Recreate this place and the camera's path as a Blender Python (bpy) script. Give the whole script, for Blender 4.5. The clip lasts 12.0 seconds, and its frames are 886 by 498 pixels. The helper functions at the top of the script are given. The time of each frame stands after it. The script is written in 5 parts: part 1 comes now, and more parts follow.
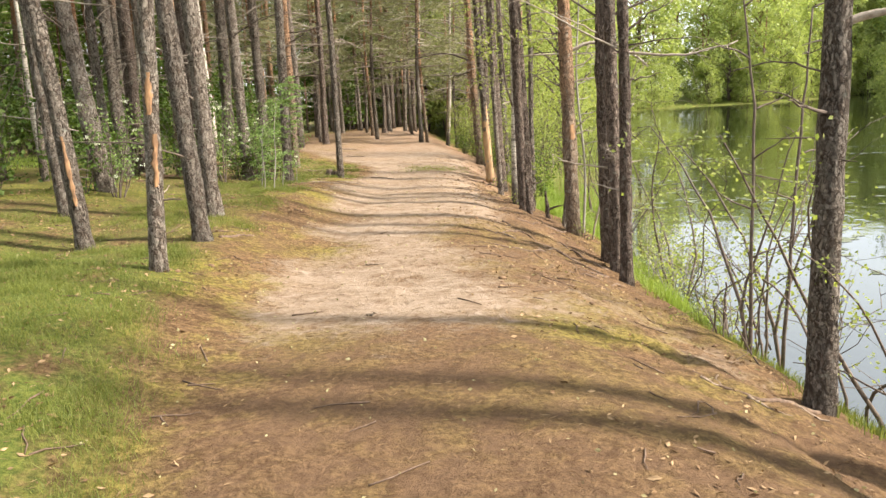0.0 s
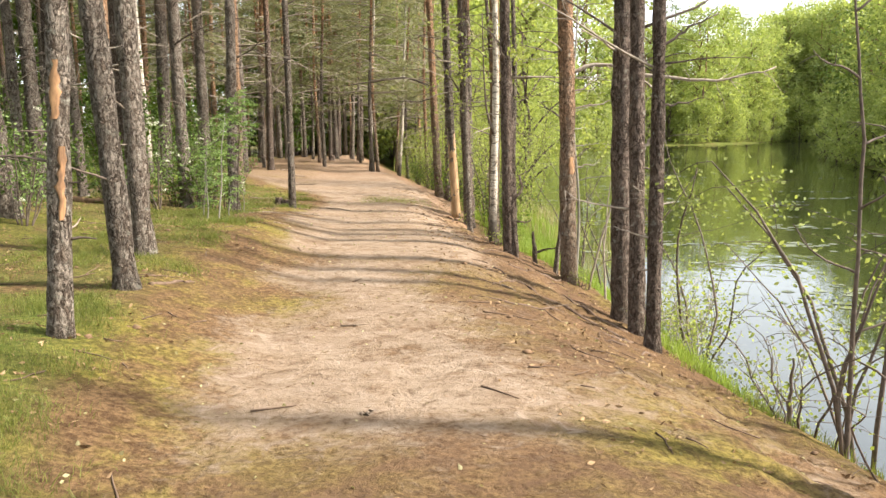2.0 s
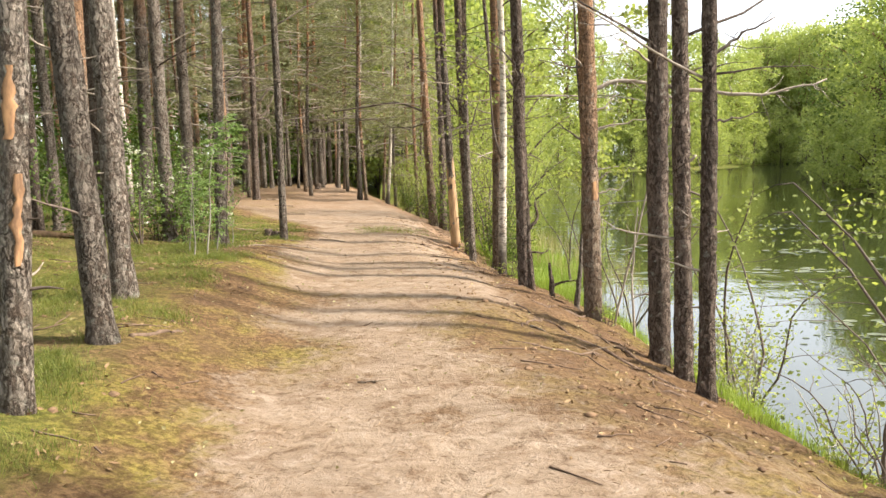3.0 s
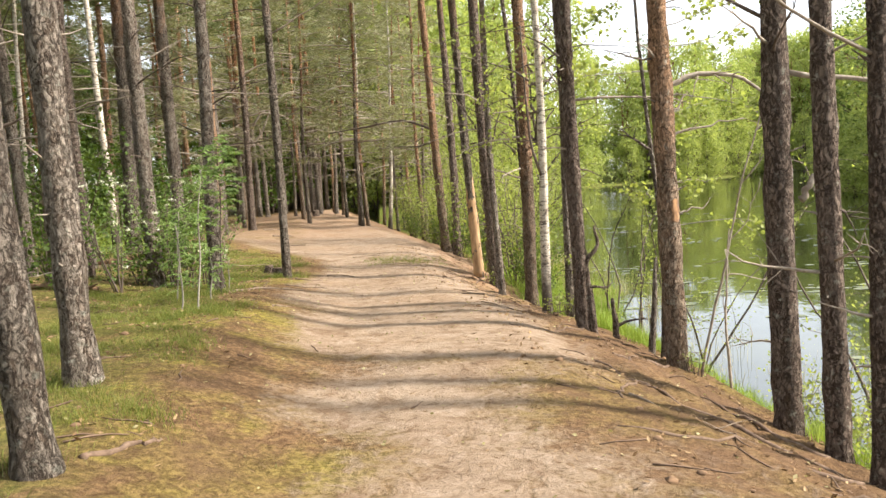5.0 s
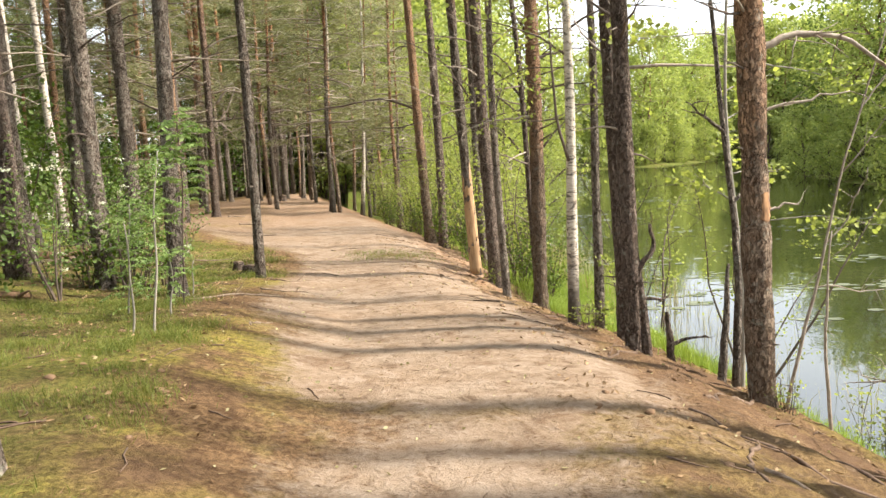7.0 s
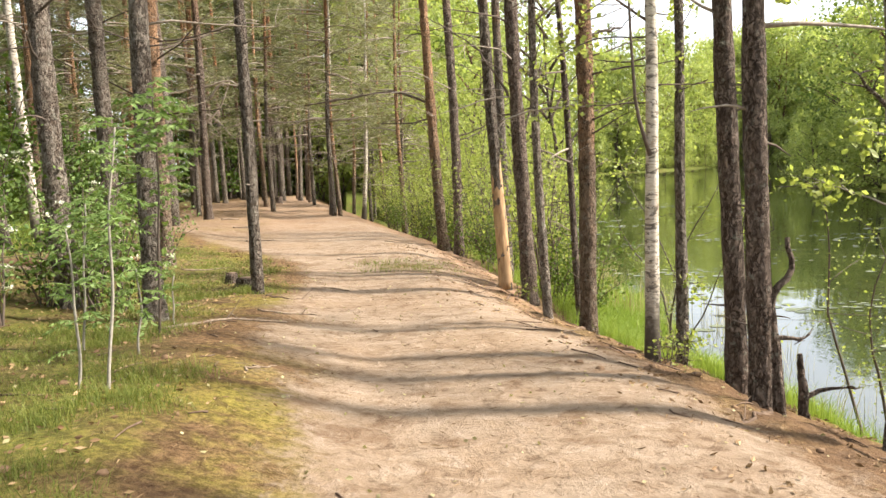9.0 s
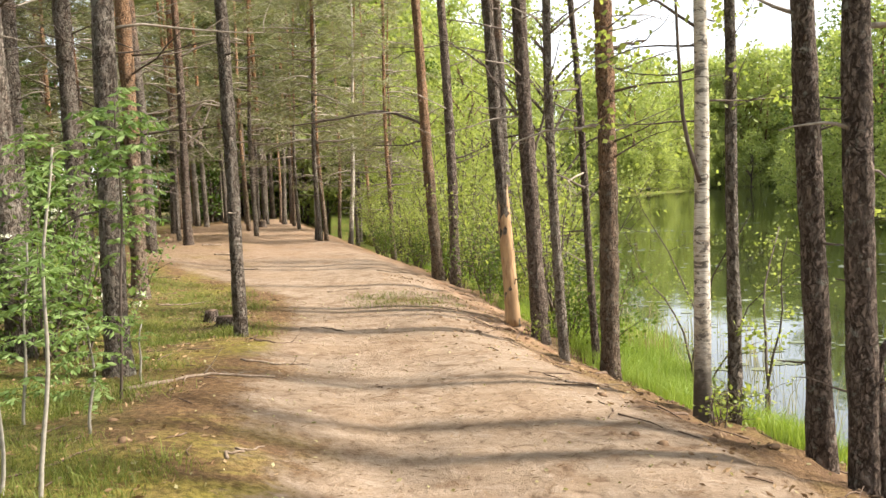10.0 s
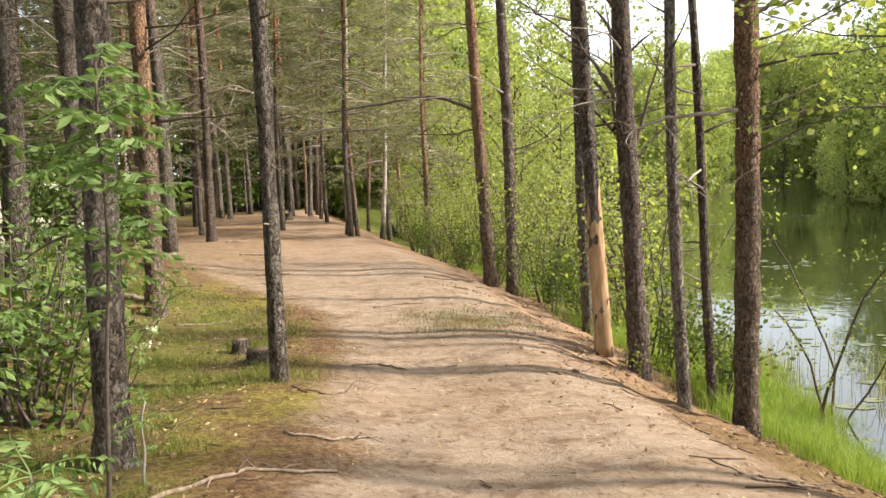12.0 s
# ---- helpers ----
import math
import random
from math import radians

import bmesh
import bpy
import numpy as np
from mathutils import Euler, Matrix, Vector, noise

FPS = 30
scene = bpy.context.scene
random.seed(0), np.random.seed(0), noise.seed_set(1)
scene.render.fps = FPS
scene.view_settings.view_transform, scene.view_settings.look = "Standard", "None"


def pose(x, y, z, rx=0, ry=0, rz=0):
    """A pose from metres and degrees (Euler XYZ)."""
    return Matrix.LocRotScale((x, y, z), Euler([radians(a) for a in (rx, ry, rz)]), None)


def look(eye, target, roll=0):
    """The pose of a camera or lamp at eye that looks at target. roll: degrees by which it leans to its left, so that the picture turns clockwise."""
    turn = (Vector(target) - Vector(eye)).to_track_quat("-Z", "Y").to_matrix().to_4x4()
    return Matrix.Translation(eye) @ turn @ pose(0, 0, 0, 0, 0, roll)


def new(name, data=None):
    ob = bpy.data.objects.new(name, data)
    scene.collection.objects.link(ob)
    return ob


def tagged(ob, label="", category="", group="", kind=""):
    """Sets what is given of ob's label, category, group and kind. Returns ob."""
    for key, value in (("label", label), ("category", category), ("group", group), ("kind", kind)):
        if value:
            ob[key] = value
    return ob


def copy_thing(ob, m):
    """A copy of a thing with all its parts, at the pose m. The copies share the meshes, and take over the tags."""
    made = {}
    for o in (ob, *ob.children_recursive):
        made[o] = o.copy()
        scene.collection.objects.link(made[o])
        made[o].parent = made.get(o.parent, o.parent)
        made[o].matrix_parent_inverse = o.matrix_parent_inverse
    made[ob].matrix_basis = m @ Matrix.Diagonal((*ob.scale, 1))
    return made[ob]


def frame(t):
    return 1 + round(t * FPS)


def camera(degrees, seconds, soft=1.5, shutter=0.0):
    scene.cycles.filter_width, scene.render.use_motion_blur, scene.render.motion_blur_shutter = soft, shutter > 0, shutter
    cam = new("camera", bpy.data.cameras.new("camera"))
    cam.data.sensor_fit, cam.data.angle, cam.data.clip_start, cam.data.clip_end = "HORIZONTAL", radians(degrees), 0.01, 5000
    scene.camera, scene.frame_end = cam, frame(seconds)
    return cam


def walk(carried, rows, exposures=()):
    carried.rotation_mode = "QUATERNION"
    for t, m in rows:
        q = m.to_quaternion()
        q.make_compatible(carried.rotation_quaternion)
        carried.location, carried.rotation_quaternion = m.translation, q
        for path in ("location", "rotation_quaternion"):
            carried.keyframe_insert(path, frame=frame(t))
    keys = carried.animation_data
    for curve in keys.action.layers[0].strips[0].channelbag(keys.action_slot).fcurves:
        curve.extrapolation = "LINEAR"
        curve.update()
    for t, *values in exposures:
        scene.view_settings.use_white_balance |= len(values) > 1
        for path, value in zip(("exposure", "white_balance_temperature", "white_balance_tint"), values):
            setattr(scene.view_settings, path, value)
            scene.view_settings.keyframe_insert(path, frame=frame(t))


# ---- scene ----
cam = camera(58.0, 12.0)
PATH = [
    (0, (1.823, 0.05, 1.557), (1.707, 2.013, 1.192), -2.8),
    (0.5, (1.639, 0.428, 1.551), (1.617, 2.408, 1.267), -0.8),
    (1, (1.543, 0.879, 1.478), (1.462, 2.851, 1.156), -2.0),
    (1.5, (1.391, 1.336, 1.488), (1.331, 3.315, 1.209), -1.5),
    (2, (1.24, 1.797, 1.473), (1.281, 3.775, 1.179), -0.5),
    (2.5, (1.125, 2.289, 1.44), (1.065, 4.268, 1.154), -0.7),
    (3, (0.92, 2.748, 1.432), (1.004, 4.733, 1.205), -1.2),
    (3.2, (0.856, 2.909, 1.428), (0.998, 4.885, 1.154), -1.0),
    (4.8, (0.587, 4.416, 1.424), (0.804, 6.396, 1.243), -3.1),
    (5, (0.529, 4.59, 1.441), (0.625, 6.579, 1.265), -3.4),
    (5.5, (0.375, 5.001, 1.456), (0.511, 6.978, 1.188), -3.3),
    (6, (0.326, 5.427, 1.424), (0.51, 7.398, 1.136), -2.8),
    (6.5, (0.256, 5.865, 1.429), (0.405, 7.854, 1.282), -2.8),
    (7, (0.134, 6.309, 1.483), (0.318, 8.288, 1.262), -3.0),
    (7.2, (0.122, 6.462, 1.455), (0.353, 8.437, 1.24), -2.2),
    (8.8, (-0.086, 7.98, 1.411), (0.165, 9.951, 1.19), -2.1),
    (9, (-0.145, 8.143, 1.404), (0.054, 10.122, 1.192), -2.4),
    (9.5, (-0.296, 8.643, 1.412), (-0.08, 10.609, 1.115), -2.2),
    (10, (-0.283, 9.179, 1.455), (-0.039, 11.158, 1.296), -2.3),
    (10.5, (-0.455, 9.691, 1.482), (-0.301, 11.678, 1.32), -2.7),
    (11, (-0.485, 10.105, 1.51), (-0.278, 12.082, 1.292), -2.2),
    (11.5, (-0.544, 10.614, 1.552), (-0.308, 12.598, 1.482), -1.7),
    (12, (-0.644, 11.126, 1.593), (-0.453, 13.108, 1.407), -2.2),
]
walk(cam, [(t, look(eye, target, roll)) for t, eye, target, roll in PATH], [(0, 1.44), (2.5, 1.42), (3, 1.38), (5, 1.36), (6.5, 1.4), (9.5, 1.47), (10.5, 1.28), (11, 1.3), (12, 1.23)])
# ---------------------------------------------------------------- light
SUN_ELEV, SUN_AZ = radians(40), radians(98)
world = bpy.data.worlds.new("world")
scene.world = world
world.use_nodes = True
wn = world.node_tree.nodes
sky = wn.new("ShaderNodeTexSky")
sky.sky_type = "NISHITA"
sky.sun_disc = False
sky.sun_elevation, sky.sun_rotation = SUN_ELEV, SUN_AZ
sky.air_density, sky.dust_density, sky.ozone_density = 1.0, 1.5, 1.0
wn["Background"].inputs["Strength"].default_value = 0.112
haze = wn.new("ShaderNodeMix")  # thin white haze over the blue
haze.data_type = "RGBA"
haze.inputs[0].default_value = 0.6
haze.inputs[7].default_value = (8.4, 8.5, 8.5, 1)
world.node_tree.links.new(sky.outputs[0], haze.inputs[6])
world.node_tree.links.new(haze.outputs[2], wn["Background"].inputs["Color"])
sun = new("sun", bpy.data.lights.new("sun", "SUN"))
sun.data.energy, sun.data.angle, sun.data.color = 4.7, radians(3.6), (1.0, 0.91, 0.805)
SUN_DIR = Vector((math.sin(SUN_AZ) * math.cos(SUN_ELEV), math.cos(SUN_AZ) * math.cos(SUN_ELEV), math.sin(SUN_ELEV)))
sun.matrix_world = look(SUN_DIR * 60, (0, 0, 0))

# ---------------------------------------------------------------- materials
RNG = np.random.default_rng(7)


class Mat:
    """A node material with a Principled shader and a few short ways to add nodes."""

    def __init__(self, name, rough=0.8, metal=0.0, spec=0.3):
        self.m = bpy.data.materials.new(name)
        self.m.use_nodes = True
        self.t = self.m.node_tree
        self.b = self.t.nodes["Principled BSDF"]
        self.b.inputs["Roughness"].default_value = rough
        self.b.inputs["Metallic"].default_value = metal
        self.b.inputs["Specular IOR Level"].default_value = spec
        self.co = self.t.nodes.new("ShaderNodeTexCoord")

    def link(self, a, b):
        self.t.links.new(a, b)

    def set(self, node, key, value):
        if hasattr(value, "is_output"):
            self.link(value, node.inputs[key])
        else:
            node.inputs[key].default_value = value

    def mapped(self, scale, src="Object"):
        n = self.t.nodes.new("ShaderNodeMapping")
        n.inputs["Scale"].default_value = scale
        self.link(self.co.outputs[src], n.inputs["Vector"])
        return n.outputs[0]

    def noise(self, scale, detail=4.0, vec=None, rough=0.6, warp=0.0):
        n = self.t.nodes.new("ShaderNodeTexNoise")
        n.inputs["Scale"].default_value = scale
        n.inputs["Detail"].default_value = detail
        n.inputs["Roughness"].default_value = rough
        n.inputs["Distortion"].default_value = warp
        self.link(vec or self.co.outputs["Object"], n.inputs["Vector"])
        return n.outputs["Fac"]

    def voronoi(self, scale, vec=None, feature="DISTANCE_TO_EDGE"):
        n = self.t.nodes.new("ShaderNodeTexVoronoi")
        n.feature = feature
        n.inputs["Scale"].default_value = scale
        self.link(vec or self.co.outputs["Object"], n.inputs["Vector"])
        return n.outputs["Distance"]

    def cell(self, scale, vec):
        """One random value for each cell."""
        n = self.t.nodes.new("ShaderNodeTexVoronoi")
        n.inputs["Scale"].default_value = scale
        self.link(vec, n.inputs["Vector"])
        sep = self.t.nodes.new("ShaderNodeSeparateColor")
        self.link(n.outputs["Color"], sep.inputs[0])
        return sep.outputs[0]

    def rise(self, fac, a, b, lo=0.0, hi=1.0):
        n = self.t.nodes.new("ShaderNodeMapRange")
        n.interpolation_type = "SMOOTHSTEP"
        for k, v in zip((1, 2, 3, 4), (a, b, lo, hi)):
            n.inputs[k].default_value = v
        self.link(fac, n.inputs[0])
        return n.outputs[0]

    def mix(self, fac, a, b, blend="MIX"):
        n = self.t.nodes.new("ShaderNodeMix")
        n.data_type = "RGBA"
        n.blend_type = blend
        for i, v in ((0, fac), (6, a), (7, b)):
            if hasattr(v, "is_output"):
                self.link(v, n.inputs[i])
            else:
                n.inputs[i].default_value = (*v, 1) if isinstance(v, tuple) and len(v) == 3 else v
        return n.outputs[2]

    def math(self, op, a, b=0.0):
        n = self.t.nodes.new("ShaderNodeMath")
        n.operation = op
        self.set(n, 0, a)
        self.set(n, 1, b)
        return n.outputs[0]

    def attr(self, name):
        n = self.t.nodes.new("ShaderNodeAttribute")
        n.attribute_name = name
        return n.outputs["Fac"]

    def island(self):
        return self.t.nodes.new("ShaderNodeNewGeometry").outputs["Random Per Island"]

    def objrandom(self):
        return self.t.nodes.new("ShaderNodeObjectInfo").outputs["Random"]

    def height(self):
        n = self.t.nodes.new("ShaderNodeSeparateXYZ")
        self.link(self.co.outputs["Object"], n.inputs[0])
        return n.outputs["Z"]

    def colour(self, c):
        self.set(self.b, "Base Color", c if hasattr(c, "is_output") else (*c, 1))
        return self

    def bump(self, h, strength=0.5, dist=0.02, after=None):
        n = self.t.nodes.new("ShaderNodeBump")
        n.inputs["Strength"].default_value = strength
        n.inputs["Distance"].default_value = dist
        self.link(h, n.inputs["Height"])
        if after:
            self.link(after, n.inputs["Normal"])
        self.link(n.outputs[0], self.b.inputs["Normal"])
        return n.outputs[0]


def pine_bark(name, grey, brown, orange, turn_from, turn_to):
    """Scaly grey-brown plates below that turn flaky and orange higher up."""
    m = Mat(name, 0.9, spec=0.15)
    warp = m.t.nodes.new("ShaderNodeVectorMath")
    warp.operation = "ADD"
    nz = m.t.nodes.new("ShaderNodeTexNoise")
    nz.inputs["Scale"].default_value = 11
    nz.inputs["Detail"].default_value = 3
    m.link(m.mapped((1, 1, 0.42)), warp.inputs[0])
    sc = m.t.nodes.new("ShaderNodeVectorMath")
    sc.operation = "SCALE"
    sc.inputs["Scale"].default_value = 0.085
    m.link(m.co.outputs["Object"], nz.inputs["Vector"])
    m.link(nz.outputs["Color"], sc.inputs[0])
    m.link(sc.outputs[0], warp.inputs[1])
    scaly = warp.outputs[0]
    edge = m.voronoi(36, scaly)
    small = m.voronoi(62, scaly)
    fine = m.noise(60, 6, scaly, 0.78)
    rag = m.math("ADD", edge, m.math("MULTIPLY", m.math("SUBTRACT", fine, 0.5), 1.1))
    plate = m.rise(rag, -0.1, 0.24)
    cell = m.cell(36, scaly)
    patch = m.noise(3.5, 4)
    low = m.mix(m.rise(m.math("ADD", m.math("MULTIPLY", cell, 0.45), m.math("MULTIPLY", patch, 0.8)), 0.42, 0.82), brown, grey)
    low = m.mix(m.rise(fine, 0.48, 0.68, 0, 0.75), low, tuple(1.7 * g for g in grey))
    low = m.mix(m.rise(fine, 0.44, 0.3, 0, 0.7), low, tuple(0.45 * g for g in brown))
    high = m.mix(m.rise(fine, 0.34, 0.66), (orange[0] * 0.5, orange[1] * 0.45, orange[2] * 0.45), orange)
    where = m.math("ADD", m.height(), m.math("MULTIPLY", m.math("SUBTRACT", patch, 0.5), 4.5))
    col = m.mix(m.rise(where, turn_from, turn_to), low, high)
    deep = m.math("MULTIPLY", m.rise(plate, 0.0, 1.0, 1.0, 0.0), m.rise(m.noise(8, 4), 0.38, 0.62, 0.2, 0.8))
    col = m.mix(deep, col, (0.03, 0.022, 0.017))
    col = m.mix(m.rise(small, 0.0, 0.06, 0.25, 0.0), col, (0.035, 0.025, 0.018))
    lichen = m.rise(m.noise(13, 5, rough=0.7), 0.56, 0.7, 0, 0.6)
    col = m.mix(lichen, col, (0.40, 0.40, 0.33))
    col = m.mix(m.rise(m.noise(2.2, 3, m.mapped((1, 1, 0.5))), 0.5, 0.7, 0, 0.4), col, tuple(0.5 * g for g in brown))
    tone = m.rise(m.objrandom(), 0, 1, 0.8, 1.18)
    m.colour(m.mix(1.0, col, tone, "MULTIPLY"))
    h = m.math("ADD", m.math("MULTIPLY", plate, 0.8), m.math("MULTIPLY", fine, 0.55))
    m.bump(h, 1.0, 0.03)
    return m.m


BARK = pine_bark("pine_bark", (0.26, 0.222, 0.182), (0.12, 0.09, 0.068), (0.40, 0.20, 0.095), 3.6, 7.0)
BARK_RED = pine_bark("pine_bark_flaky", (0.27, 0.208, 0.152), (0.145, 0.094, 0.062), (0.52, 0.315, 0.18), 1.2, 3.8)
# darker reddish-brown bark; its tone also carries the shaded sides of bank trunks
BARK_DARK = pine_bark("pine_bark_dark", (0.195, 0.15, 0.12), (0.085, 0.06, 0.046), (0.33, 0.185, 0.105), 4.5, 8.5)


def birch_bark():
    m = Mat("birch_bark", 0.6, spec=0.3)
    rings = m.noise(6, 6, m.mapped((1.5, 1.5, 3.4)), 0.75, 0.9)
    fine = m.noise(30, 3, m.mapped((0.4, 0.4, 5.0)))
    col = m.mix(m.rise(fine, 0.4, 0.7), (0.58, 0.53, 0.45), (0.36, 0.30, 0.23))
    blot = m.noise(6, 5, m.mapped((1.6, 1.6, 1.0)), 0.7)
    col = m.mix(m.rise(blot, 0.45, 0.7, 0.0, 0.7), col, (0.26, 0.19, 0.13))
    col = m.mix(m.rise(rings, 0.51, 0.58, 0.0, 0.85), col, (0.055, 0.043, 0.035))
    low = m.math("ADD", m.height(), m.math("MULTIPLY", m.noise(9, 4), 0.9))
    col = m.mix(m.rise(low, 0.8, 1.45, 0.95, 0.0), col, (0.05, 0.04, 0.03))
    m.colour(col)
    m.bump(rings, 0.4, 0.008)
    return m.m


def simple(name, a, b, scale=20, rough=0.8, bump=0.3, dist=0.005, stretch=(1, 1, 1), spec=0.25):
    m = Mat(name, rough, spec=spec)
    v = m.mapped(stretch)
    n = m.noise(scale, 5, v)
    col = m.mix(m.rise(n, 0.3, 0.7), a, b)
    col = m.mix(m.rise(m.noise(scale * 0.12, 3, v), 0.4, 0.7, 0, 0.5), col, tuple(0.6 * (p + q) / 2 for p, q in zip(a, b)))
    m.colour(col)
    m.bump(n, bump, dist)
    return m.m


def leaf(name, dark, light, glow=0.45, rough=0.5, spread=0.5):
    """Thin leaves that let some light through, each a little different from the next."""
    m = Mat(name, rough, spec=0.25)
    pick = m.math("ADD", m.math("MULTIPLY", m.island(), 0.75), m.math("MULTIPLY", m.objrandom(), 0.25))
    col = m.mix(m.rise(pick, 0.5 - spread, 0.5 + spread), dark, light)
    col = m.mix(m.rise(m.noise(0.9, 2), 0.4, 0.65, 0, 0.3), col, tuple(0.75 * d for d in dark))
    m.colour(col)
    tr = m.t.nodes.new("ShaderNodeBsdfTranslucent")
    m.link(m.mix(1.0, col, (1.0, 1.0, 0.55), "MULTIPLY"), tr.inputs["Color"])
    mx = m.t.nodes.new("ShaderNodeMixShader")
    mx.inputs[0].default_value = glow
    m.link(m.b.outputs[0], mx.inputs[1])
    m.link(tr.outputs[0], mx.inputs[2])
    m.link(mx.outputs[0], m.t.nodes["Material Output"].inputs["Surface"])
    return m.m


BIRCH = birch_bark()
BARE_WOOD = simple("bare_wood", (0.52, 0.35, 0.19), (0.30, 0.18, 0.10), 30, 0.6, 0.25, 0.004, (1, 1, 0.15))
SCAR = simple("bark_scar", (0.44, 0.25, 0.125), (0.13, 0.075, 0.045), 26, 0.6, 0.5, 0.006, (1, 1, 0.3))
DEAD = simple("dead_branch", (0.40, 0.345, 0.28), (0.21, 0.165, 0.125), 18, 0.85, 0.4, 0.004, (1, 1, 1))
DARK_TWIG = simple("dark_twig", (0.085, 0.065, 0.052), (0.15, 0.115, 0.09), 25, 0.85, 0.4, 0.003)
ROOT = simple("root_bark", (0.09, 0.058, 0.038), (0.19, 0.13, 0.09), 25, 0.85, 0.5, 0.005)
STICK = simple("fallen_wood", (0.31, 0.245, 0.18), (0.16, 0.11, 0.075), 30, 0.85, 0.4, 0.004)
ROT = simple("rotten_wood", (0.12, 0.075, 0.045), (0.24, 0.15, 0.085), 20, 0.9, 0.6, 0.01)
SAPWOOD = simple("sapling_bark", (0.33, 0.30, 0.25), (0.22, 0.20, 0.16), 40, 0.7, 0.3, 0.002)
LEAF_FRESH = leaf("fresh_leaves", (0.21, 0.265, 0.07), (0.43, 0.475, 0.155), 0.58)
LEAF_BUSH = leaf("bush_leaves", (0.07, 0.12, 0.02), (0.18, 0.24, 0.045), 0.42)
# darker copy of the bush green, with the wood's shade in its colour
LEAF_SHADE = leaf("shaded_bush_leaves", (0.05, 0.095, 0.018), (0.15, 0.215, 0.045), 0.42)
LEAF_ROWAN = leaf("rowan_leaves", (0.14, 0.23, 0.065), (0.29, 0.39, 0.14), 0.45)
# paler than real foliage: the haze of the distance is put into this green
LEAF_FAR = leaf("hazed_far_leaves", (0.26, 0.325, 0.10), (0.46, 0.51, 0.20), 0.58)
LEAF_FAR_DARK = leaf("far_dark_leaves", (0.09, 0.14, 0.035), (0.19, 0.25, 0.065), 0.42)
NEEDLE = leaf("pine_needles", (0.17, 0.18, 0.095), (0.35, 0.34, 0.205), 0.42)
NEEDLE_DARK = leaf("dark_pine_needles", (0.10, 0.12, 0.05), (0.21, 0.22, 0.10), 0.4)
GRASS = leaf("grass_blades", (0.10, 0.14, 0.024), (0.26, 0.275, 0.075), 0.42)
GRASS_BANK = leaf("bank_grass_blades", (0.18, 0.27, 0.04), (0.36, 0.45, 0.11), 0.45)
REED = leaf("dry_reed", (0.30, 0.26, 0.12), (0.46, 0.42, 0.24), 0.3)
BLOSSOM = leaf("white_blossom", (0.62, 0.64, 0.50), (0.78, 0.80, 0.70), 0.3)
LITTER = leaf("needle_litter", (0.12, 0.065, 0.03), (0.42, 0.29, 0.16), 0.05, 0.8)
PAD = leaf("lily_pads", (0.09, 0.11, 0.05), (0.22, 0.24, 0.15), 0.1, 0.4)


